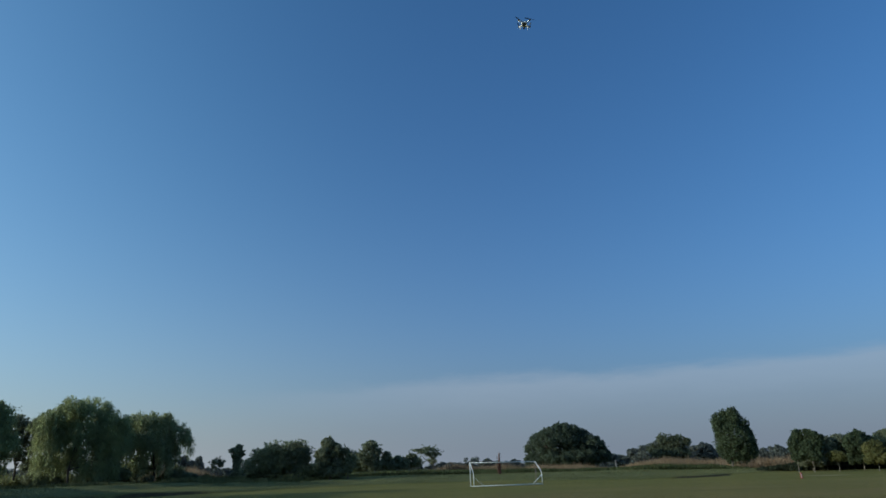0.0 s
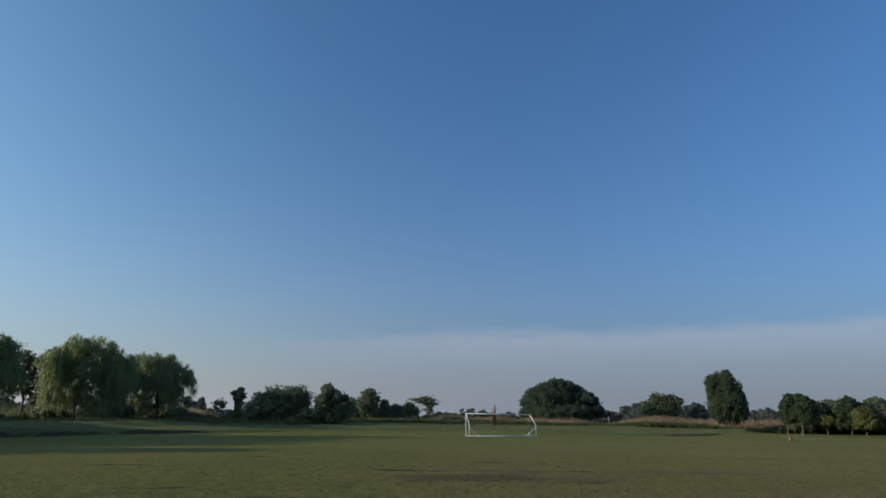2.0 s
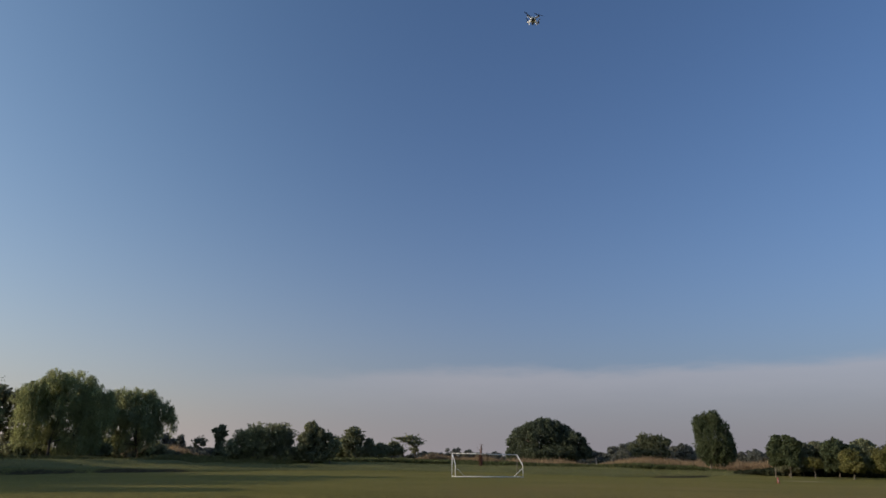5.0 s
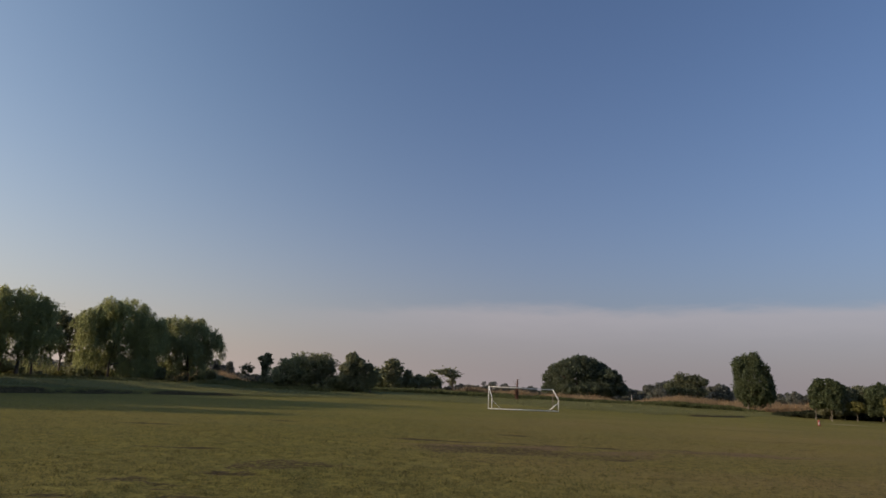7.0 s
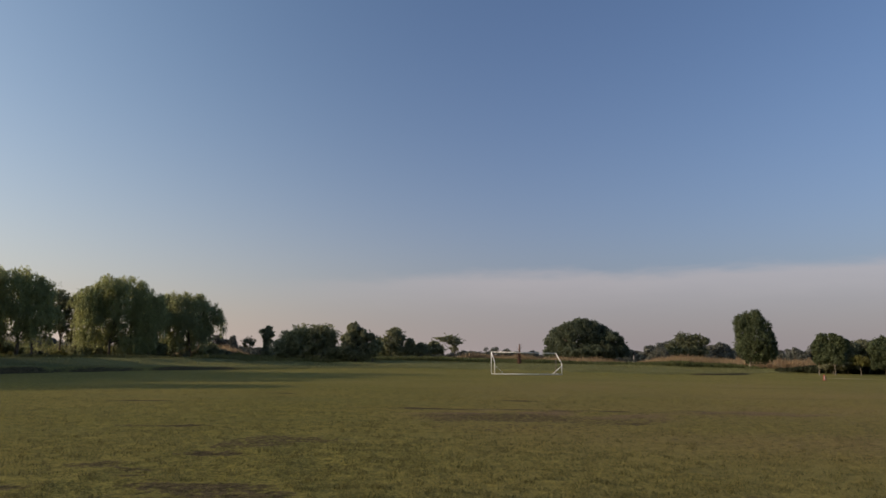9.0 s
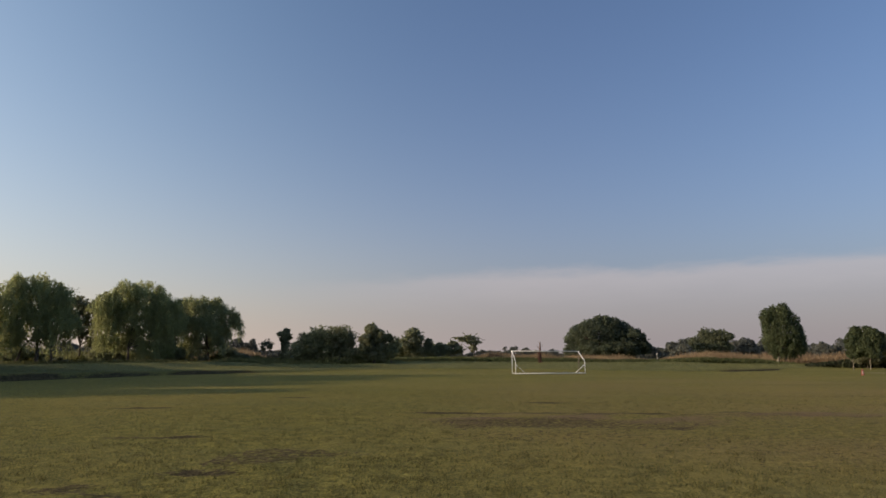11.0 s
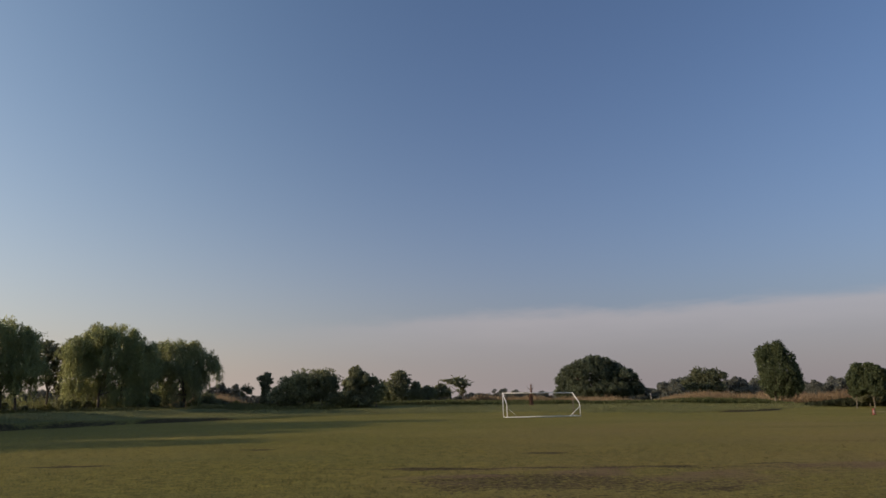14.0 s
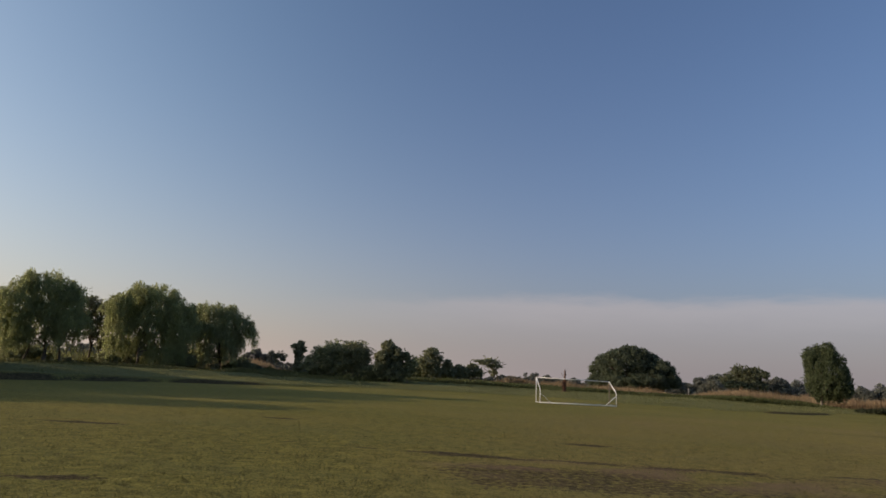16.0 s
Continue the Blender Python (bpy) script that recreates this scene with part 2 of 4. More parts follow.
RISE_Z = [0.75, 0.75, 0.95, 1.1, 0.7, 0.3, 0.1, 0.1]


def smooth(v):
    v = np.clip(v, 0, 1)
    return v * v * (3 - 2 * v)


def value_noise(x, y, seed=0):
    """Smooth random values from 0 to 1 over the plane, one knot a metre."""
    x, y = np.asarray(x, float), np.asarray(y, float)
    i, j = np.floor(x), np.floor(y)
    u, v = smooth(x - i), smooth(y - j)

    def knot(a, b):
        h = np.sin(a * 127.1 + b * 311.7 + seed * 74.7) * 43758.5453
        return h - np.floor(h)

    return (knot(i, j) * (1 - u) + knot(i + 1, j) * u) * (1 - v) + (knot(i, j + 1) * (1 - u) + knot(i + 1, j + 1) * u) * v


def past_edge(x, y):
    """Metres past the field's far edge."""
    slope = (np.interp(np.asarray(x) + 2, EDGE_X, EDGE_Y) - np.interp(np.asarray(x) - 2, EDGE_X, EDGE_Y)) / 4
    return (y - np.interp(x, EDGE_X, EDGE_Y)) / np.sqrt(1 + slope * slope) + 1.5 * (value_noise(x / 7.0, y / 7.0, 3) - 0.5)


def height(x, y):
    d = past_edge(x, y)
    bank = np.interp(x, RISE_X, RISE_Z) * (0.25 * smooth(d / 1.6) + 0.75 * smooth((d - 0.5) / 20.0))
    left = smooth((-24 - np.asarray(x)) / 22) * 0.5 * smooth(d / 1.0)
    swell = 0.25 * (value_noise(np.asarray(x) / 16, np.asarray(y) / 16, 5) - 0.5) * smooth(d / 25) * smooth((400 - np.asarray(y)) / 100)
    near = smooth((42 - np.asarray(y)) / 12) * smooth((30 - np.abs(x)) / 6)
    tufts = 0.045 * (value_noise(np.asarray(x) * 1.3, np.asarray(y) * 1.5, 51) - 0.5) + 0.03 * (value_noise(np.asarray(x) * 2.6, np.asarray(y) * 2.9, 52) - 0.5)
    furrow = -0.12 * np.exp(-(((d + 0.2) / 0.55) ** 2)) * (0.6 * smooth((np.asarray(x) - 12) / 6) * smooth((42 - np.asarray(x)) / 6) + smooth((-20 - np.asarray(x)) / 10))
    ledge = 0.11 * smooth((d + 0.1) / 0.5) * smooth((np.asarray(x) - 25) / 3) * smooth((40 - np.asarray(x)) / 4)
    return bank + left + swell + furrow + ledge + near * tufts


def land(x, y):
    return float(height(np.array([x]), np.array([y]))[0])


# patches of the field, worn soil and, nearby, painted tuft shadows: x, y, half length, half width, how bare
WORN_SHADED_NEAR = [
    (-6.9, 16.4, 0.38, 0.3, 0.95), (-7.7, 16.3, 0.8, 0.2, 0.55), (-4.6, 12.4, 0.5, 0.22, 0.9), (-4.3, 13.6, 0.8, 0.7, 0.6), (-3.6, 14.4, 0.85, 0.5, 0.6),
    (7.5, 17, 7, 5, 0.32), (8.0, 21.7, 1.3, 0.45, 0.5), (4.35, 18.2, 0.55, 0.26, 0.95), (-5.55, 10.6, 0.5, 0.2, 0.85), (-4.8, 10.3, 0.42, 0.22, 0.8), (-5.9, 9.25, 0.6, 0.25, 0.85),
    (-4, 8.75, 0.5, 0.22, 0.85), (-3.5, 9.65, 0.75, 0.38, 0.75), (-3, 9, 0.6, 0.4, 0.7), (4.0, 9.2, 0.8, 0.4, 0.85), (9, 15.2, 1.2, 0.4, 0.3),
    (-13, 13, 1.2, 0.4, 0.45), (-5.8, 11.1, 0.4, 0.2, 0.7),
]
WORN_MIDDLE = [
    (-5.6, 22.7, 0.3, 0.12, 0.85), (-3.7, 22.4, 0.45, 0.12, 0.9), (-0.4, 22.3, 2.3, 0.26, 0.95), (3.6, 22.2, 1.2, 0.4, 0.85), (7.3, 22.5, 0.7, 0.22, 0.9),
    (0.7, 19.6, 2.6, 1.6, 0.62), (3.4, 19.0, 2.2, 1.4, 0.5), (1.2, 16.8, 2.4, 1.2, 0.4), (5.6, 21.9, 1.4, 0.25, 0.5), (10.3, 21.4, 1.5, 0.3, 0.42), (13.0, 25.3, 0.6, 0.18, 0.75), (2.1, 26.7, 0.8, 0.26, 0.9),
    (-12.2, 24.3, 1.3, 0.3, 0.85), (8.6, 17.1, 0.8, 0.3, 0.4),
]
WORN_FAR = [
    (4, 33, 9, 5, 0.14), (-8.8, 30.1, 0.8, 0.35, 0.8), (14, 30, 3, 0.6, 0.4), (-2, 36, 3.5, 0.5, 0.35), (18, 41, 5, 0.8, 0.4),
    (6.3, 67.5, 4, 1.2, 0.45),
]


def bare(x, y):
    x, y = np.asarray(x, float), np.asarray(y, float)
    worn = np.zeros_like(x)
    wx, wy = x + 0.8 * (value_noise(x * 1.3, y * 1.3, 8) - 0.5), y + 0.5 * (value_noise(x * 1.1, y * 2.3, 9) - 0.5)
    for px, py, rx, ry, k in WORN_SHADED_NEAR + WORN_MIDDLE + WORN_FAR:
        q = np.sqrt(((wx - px) / rx) ** 2 + ((wy - py) / ry) ** 2)
        worn = np.maximum(worn, 1.2 * k * smooth((1.6 - q) / 1.0))
    scar = scar_mask(x, y) * 1.2
    # soil colour along the right ledge stands in for its thin shadow line
    ledge_shade = 1.2 * smooth((x - 25) / 3) * smooth((39 - x) / 3) * np.exp(-(((past_edge(x, y) - 0.1) / 0.8) ** 2))
    return np.maximum(np.maximum(worn, ledge_shade), scar)


def scar_mask(x, y):
    """The bare earth face at the foot of the bank."""
    return smooth((-24 - x) / 10) * smooth(0.55 + 0.9 * value_noise(x * 0.35, y * 0.35, 12) - np.abs(past_edge(x, y) - 0.4) / 0.95)


def mesh_of(name, verts, faces, mat, smooth_faces=False):
    """A mesh from arrays: n x 3 corners, and faces of three or four corners each."""
    verts, faces = np.asarray(verts, np.float32), np.asarray(faces, np.int32)
    me = bpy.data.meshes.new(name)
    me.vertices.add(len(verts))
    me.vertices.foreach_set("co", verts.ravel())
    me.loops.add(faces.size)
    me.loops.foreach_set("vertex_index", faces.ravel())
    me.polygons.add(len(faces))
    me.polygons.foreach_set("loop_start", np.arange(len(faces), dtype=np.int32) * faces.shape[1])
    if smooth_faces:
        me.polygons.foreach_set("use_smooth", np.ones(len(faces), bool))
    me.update(calc_edges=True)
    me.materials.append(mat)
    return me


def part(name, mesh, parent, label=""):
    ob = new(name, mesh)
    ob.parent = parent
    return tagged(ob, label)


def thing(name, x, y, z, label, category, group="", turned=0.0):
    ob = new(name)
    ob.empty_display_size = 0.2
    ob.matrix_basis = pose(x, y, z, 0, 0, turned)
    return tagged(ob, label, category, group)


def ground():
    out = np.cumsum(1.09 ** np.arange(1, 72))
    xs = np.concatenate([-75 - out[::-1], np.arange(-75, -60, 1.0), np.arange(-60, -27, 0.5), np.arange(-27, 27, 0.3), np.arange(27, 45, 0.5), np.arange(45, 75.5, 1.0), 75 + out])
    ys = np.concatenate([4 - out[::-1], np.arange(4, 34, 0.25), np.arange(34, 112, 0.5), 112 + out])
    gx, gy = np.meshgrid(xs, ys)
    x, y = gx.ravel(), gy.ravel()
    verts = np.stack([x, y, height(x, y)], 1)
    nx, ny = len(xs), len(ys)
    a = (np.arange(ny - 1)[:, None] * nx + np.arange(nx - 1)).ravel()
    me = mesh_of("ground", verts, np.stack([a, a + 1, a + nx + 1, a + nx], 1), FIELD, True)
    sand = smooth((1.4 - np.sqrt(((x - 38.8) / 1.7) ** 2 + ((y - 66.4 + 0.4 * (x - 38.8)) / 1.5) ** 2)) / 0.9) * (0.25 + 0.6 * value_noise(x * 1.2, y * 0.9, 19))
    trodden = 0.9 * smooth((1.5 - np.sqrt(((x - 9.0) / 2.4) ** 2 + ((y - 21.8) / 0.6) ** 2)) / 1.0) * (0.35 + 0.65 * value_noise(x * 1.7, y * 2.1, 16))
    trodden = np.maximum(trodden, 0.7 * smooth((1.5 - np.sqrt(((x - 2.6) / 4.6) ** 2 + ((y - 20.6) / 1.7) ** 2)) / 1.1) * smooth(1.8 * value_noise(x * 1.1, y * 1.6, 17) - 0.5))
    dry = smooth((x + 6) / 16) * smooth((64 - y) / 30) * (0.25 + 0.75 * value_noise(x * 0.16, y * 0.34, 18))
    for name, values in (("dry", dry), ("bare", bare(x, y)), ("rough", smooth(past_edge(x, y) / 1.2 - 0.2) * (1 - smooth(scar_mask(x, y) * 1.5)) * (1 - smooth(2 * (bare(x, y) - 0.5)))), ("trodden", trodden), ("sand", sand)):
        me.attributes.new(name, "FLOAT", "POINT").data.foreach_set("value", values.astype(np.float32))
    tagged(new("ground", me), "mown olive grass playing field with bare brown soil patches", "grass field", kind="structure")


ground()


# ---- plants ----
def leaf_quads(rng, centres, length, width, aim=None, loose=1.0, facing=None, stray=0.7):
    """Pointed leaves: four corners each, turned at random or along aim, and facing roughly outwards where that is given."""
    n = len(centres)
    along = rng.normal(size=(n, 3))
    if aim is not None:
        along = np.asarray(aim) + loose * along
    face = rng.normal(size=(n, 3))
    if facing is not None:
        face = np.asarray(facing) + stray * face
    side = np.cross(along, face)
    side /= np.linalg.norm(side, axis=1, keepdims=True) + 1e-9
    if facing is not None and aim is None:
        along = np.cross(face, side)
    along /= np.linalg.norm(along, axis=1, keepdims=True)
    size = rng.uniform(0.65, 1.35, (n, 1))
    l, w = along * length * size / 2, side * width * size / 2
    v = np.stack([centres - l, centres + w - 0.15 * l, centres + l, centres - w - 0.15 * l], 1).reshape(-1, 3)
    return v, np.arange(4 * n).reshape(-1, 4)


def tubes(paths, sides=7):
    """One mesh of tapered tubes; each path is a list of (x, y, z, radius)."""
    verts, faces, base = [], [], 0
    for path in paths:
        p = np.array(path, float)
        ahead = np.gradient(p[:, :3], axis=0)
        ahead /= np.linalg.norm(ahead, axis=1, keepdims=True)
        ref = np.where(np.abs(ahead[:, 2:3]) > 0.9, [[1.0, 0, 0]], [[0, 0, 1.0]])
        u = np.cross(ahead, ref)
        u /= np.linalg.norm(u, axis=1, keepdims=True)
        w = np.cross(ahead, u)
        ang = np.arange(sides) * 2 * math.pi / sides
        ring = p[:, None, :3] + p[:, None, 3:] * (u[:, None] * np.cos(ang)[:, None] + w[:, None] * np.sin(ang)[:, None])
        verts.append(ring.reshape(-1, 3))
        for k in range(len(p) - 1):
            for s in range(sides):
                a, b = base + k * sides + s, base + k * sides + (s + 1) % sides
                faces.append((a, b, b + sides, a + sides))
        base += len(p) * sides
    return np.concatenate(verts), faces


def limbs_of(rng, tall, reach, bole, fork, count, lean=0.0, rise=0.8):
    """A trunk that forks into limbs: paths for tubes()."""
    paths = []
    top = (lean * tall * 0.5, rng.uniform(-0.1, 0.1) * reach, tall * rise)
    flare = [(0, 0, -0.25, bole * 1.7), (0.02, 0, 0.25, bole * 1.15)]
    mids = [(top[0] * f + rng.normal() * 0.04 * reach, top[1] * f + rng.normal() * 0.04 * reach, fork + (top[2] - fork) * f, bole * (1 - 0.85 * f)) for f in (0.0, 0.3, 0.6, 1.0)]
    paths.append(flare + mids)
    for k in range(count):
        a, f = rng.uniform(0, 2 * math.pi) + k * 2.4, rng.uniform(0.0, 0.65)
        z0 = fork + (top[2] - fork) * f
        out, up = reach * rng.uniform(0.5, 0.85) * (1 - 0.4 * f), tall * rng.uniform(0.16, 0.34)
        x0, y0, r0 = top[0] * f, top[1] * f, bole * (0.55 - 0.3 * f)
        c, s = math.cos(a), math.sin(a)
        paths.append([(x0, y0, z0, r0), (x0 + c * out * 0.4, y0 + s * out * 0.4, z0 + up * 0.5, r0 * 0.7), (x0 + c * out * 0.75, y0 + s * out * 0.75, z0 + up * 0.85, r0 * 0.45), (x0 + c * out, y0 + s * out, min(z0 + up, tall * 0.93), r0 * 0.2)])
    return paths


def lump_leaves(rng, low, tall, reach, profile, lumps, each, lump, leaf, lean=0.0, flat=0.8, hollow=0.35, ragged=0.12):
    """Leaf places for a crown: clumps on and inside an envelope whose half width runs along profile from low to tall."""
    u = rng.uniform(0.0, 1.0, lumps) ** 0.85
    r = np.interp(u, np.linspace(0, 1, len(profile)), profile) * reach
    a = rng.uniform(0, 2 * math.pi, lumps)
    r = r * (0.82 + 0.36 * value_noise(np.cos(a) * 1.6 + 9, np.sin(a) * 1.6 + u * 4.5, int(reach * 37) % 97))
    f = np.minimum(np.sqrt(rng.uniform(hollow, 1.0, lumps)) * (1 + ragged * rng.normal(size=lumps)), 1.1)
    size = lump * rng.uniform(0.6, 1.3, lumps)
    inner = np.maximum(r - 0.7 * size, 0.15 * reach * rng.uniform(0, 1, lumps))
    z = low + 0.35 * size + (tall - low - 1.1 * size) * u
    c = np.stack([np.cos(a) * f * inner + lean * z, np.sin(a) * f * inner, z], 1)
    which = np.repeat(np.arange(lumps), each)
    d = rng.normal(size=(len(which), 3))
    d /= np.linalg.norm(d, axis=1, keepdims=True)
    radius = size[which] * rng.uniform(0.45, 1.08, len(which)) ** 0.6
    at = c[which] + d * radius[:, None] * [1, 1, flat]
    out = d + [0, 0, 0.25] + 0.6 * (c[which] - [0, 0, low + 0.4 * (tall - low)]) / reach
    at[:, 2] = np.maximum(at[:, 2], low * 0.8 + 0.05)
    return at, out


def broadleaf(x, y, tall, reach, profile, mat, label, low=0.8, lumps=70, each=130, lump=0.9, leaf=0.34, bole=0.2, limbs=6, lean=0.0, seed=1, bark=None, name="broadleaf_tree", category="tree", group="", hollow=0.35, ragged=0.12, shoots=0):
    rng = np.random.default_rng(seed)
    tree = thing(name, x, y, land(x, y), label, category, group)
    v, f = tubes(limbs_of(rng, tall, reach, bole, max(low * 0.9, 0.4), limbs, lean))
    part("trunk", mesh_of("trunk", v, f, bark or BARK, True), tree)
    at, out = lump_leaves(rng, low, tall, reach, profile, lumps, each, lump, leaf, lean, hollow=hollow, ragged=ragged)
    v, f = leaf_quads(rng, at, leaf, leaf * 0.66, None, 1.0, out, 1.1)
    quads = [v]
    for k in range(shoots):
        u, a = rng.uniform(0.25, 0.95), rng.uniform(0, 2 * math.pi)
        r = np.interp(u, np.linspace(0, 1, len(profile)), profile) * reach * rng.uniform(0.6, 0.97)
        way = np.array([math.cos(a) * rng.uniform(0.2, 0.9), math.sin(a) * rng.uniform(0.2, 0.9), rng.uniform(0.5, 1.2)])
        s = np.linspace(0, 1, 12)[:, None]
        p = np.array([math.cos(a) * r + lean * u * tall, math.sin(a) * r, low + (tall - low) * u * 0.97]) + way * s * (0.6 * lump + 0.45) * rng.uniform(0.7, 1.9) + [0, 0, -0.25 * lump] * s * s
        quads.append(leaf_quads(rng, p + rng.normal(size=p.shape) * 0.08, leaf * 1.4, leaf * 0.5, way, 0.6)[0])
    v = np.concatenate(quads)
    part("crown", mesh_of("crown", v, np.arange(len(v)).reshape(-1, 4), mat), tree)
    return tree


DOME = (0.92, 1.0, 0.99, 0.92, 0.78, 0.56, 0.22)

def lobe_dirs(rng, n, least=-1.0):
    """Random directions, none that points further down than least."""
    d = rng.normal(size=(4 * n + 8, 3))
    d /= np.linalg.norm(d, axis=1, keepdims=True)
    return d[d[:, 2] > least][:n]


def lobes_3d(rng, lobes, deep):
    """Lobes (along, up, half width, half height) given depth: centres and half sizes."""
    c, r = [], []
    for k, (x, z, rx, rz) in enumerate(lobes):
        c.append((x, deep * 0.16 * math.sin(k * 2.4 + 0.8), z))
        r.append((rx, 0.5 * (rx + deep * 0.5), rz))
    return np.array(c), np.array(r)


def buried(p, c, r, own, depth):
    """Whether points lie deep inside a lobe other than their own."""
    deep = np.zeros(len(p), bool)
    for k in range(len(c)):
        if k != own:
            deep |= np.sum(((p - c[k]) / r[k]) ** 2, 1) < depth * depth
    return deep


def limbs_to(rng, c, r, bole, fork, boles=((0, 0),)):
    """Trunks that rise to a fork and limbs that bend from there into every lobe: paths for tubes()."""
    paths = []
    for k, (bx, by) in enumerate(boles):
        thick = bole * (1.0 if k == 0 else 0.65)
        sway = rng.normal(0, 0.12, 2) * fork * 0.3
        top = np.array([bx * 0.8 + sway[0], by + sway[1], fork])
        paths.append([(bx, by, -0.3, thick * 1.7), (bx, by, 0.25, thick * 1.15), ((bx + top[0]) / 2 + 0.05, (by + top[1]) / 2, fork * 0.55, thick), (*top, thick * 0.85)])
        for j in range(k, len(c), len(boles)):
            end = c[j] + [0, 0, 0.45 * r[j][2]]
            mid = top * 0.5 + end * 0.5 + rng.normal(0, 0.08, 3) * np.linalg.norm(end - top) + [0, 0, 0.08 * (end[2] - top[2])]
            w = thick * min(0.7, 0.3 + 0.12 * r[j][0])
            paths.append([(*(top - [0, 0, 0.1]), w), (*mid, w * 0.6), (*end, w * 0.18)])
            for _ in range(3):
                tip = c[j] + lobe_dirs(rng, 1, -0.3)[0] * r[j] * 0.85
                paths.append([(*(mid * 0.5 + end * 0.5), w * 0.3), (*(0.25 * mid + 0.25 * end + 0.5 * tip + [0, 0, 0.15]), w * 0.2), (*tip, w * 0.06)])
    return paths


def facing_walk(x, y):
    """Degrees to turn a thing at (x, y) so that its width lies across the line to the field's near end."""
    return -math.degrees(math.atan2(x, y - 4))


def cos_of(x, y):
    return (y - 4) / math.hypot(x, y - 4)


def lobed_tree(x, y, lobes, mat, label, clump=0.5, leaf=0.28, each=46, density=1.0, bole=0.2, fork=1.2, deep=4.0, seed=1, bark=None, name="broadleaf_tree", category="tree", group="", boles=((0, 0),), shoots=0, shoot_long=0.8, upright=0.0, floor=0.15):
    """A tree whose crown is leaf clumps over the surface of several lobes, with a few more inside."""
    rng = np.random.default_rng(seed)
    tree = thing(name, x, y, land(x, y), label, category, group, facing_walk(x, y))
    c, r = lobes_3d(rng, [(a * cos_of(x, y), b, w * (0.5 + 0.5 * cos_of(x, y)), h) for a, b, w, h in lobes], deep)
    v, f = tubes(limbs_to(rng, c, r, bole, fork, boles))
    part("trunk", mesh_of("trunk", v, f, bark or BARK, True), tree)
    spots, outs, sizes, tips = [], [], [], []
    for k in range(len(c)):
        a, b, h = r[k]
        area = 4 * math.pi * (((a * b) ** 1.6 + (a * h) ** 1.6 + (b * h) ** 1.6) / 3) ** (1 / 1.6)
        n = max(6, int(density * area / (clump * clump) * 0.62))
        d = lobe_dirs(rng, n, -0.8)
        size = clump * rng.uniform(0.55, 1.25, len(d))
        u = np.where(rng.uniform(0, 1, len(d)) < 0.24, rng.uniform(0.25, 0.75, len(d)), rng.uniform(0.86, 1.05, len(d)))
        p = c[k] + d * np.maximum(r[k] - 0.7 * size[:, None], 0.2 * r[k]) * u[:, None]
        keep = ~buried(p, c, r, k, 0.72)
        spots.append(p[keep])
        outs.append(d[keep])
        sizes.append(size[keep])
        if shoots:
            d = lobe_dirs(rng, max(2, int(shoots * area / 10)), -0.15)
            p = c[k] + d * r[k] * 0.92
            tips += [(q, w) for q, w, hid in zip(p, d, buried(p, c, r, k, 0.85)) if not hid]
    spots, outs, sizes = np.concatenate(spots), np.concatenate(outs), np.concatenate(sizes)
    which = np.repeat(np.arange(len(spots)), each)
    d = rng.normal(size=(len(which), 3))
    d /= np.linalg.norm(d, axis=1, keepdims=True)
    at = spots[which] + d * (sizes[which] * rng.uniform(0.3, 1.05, len(which)) ** 0.6)[:, None] * [1, 1, 0.8 + 0.7 * upright]
    at[:, 2] = np.maximum(at[:, 2], floor * rng.uniform(0.3, 1.6, len(at)))
    facing = 0.7 * d + 0.7 * outs[which] + [0, 0, 0.2]
    quads = [leaf_quads(rng, at, leaf, leaf * 0.66, None, 1.0, facing, 0.9)[0]]
    for q, w in tips:
        way = w * [0.9, 0.9, 0.5] + [0, 0, 0.45] + rng.normal(0, 0.22, 3)
        s = np.linspace(0, 1, 12)[:, None]
        p = q + way * s * shoot_long * rng.uniform(0.5, 1.15) - [0, 0, 0.45 * shoot_long] * s * s
        quads.append(leaf_quads(rng, p + rng.normal(size=p.shape) * 0.06, leaf * 1.5, leaf * 0.5, way, 0.9)[0])
    v = np.concatenate(quads)
    part("crown", mesh_of("crown", v, np.arange(len(v)).reshape(-1, 4), mat), tree)
    return tree


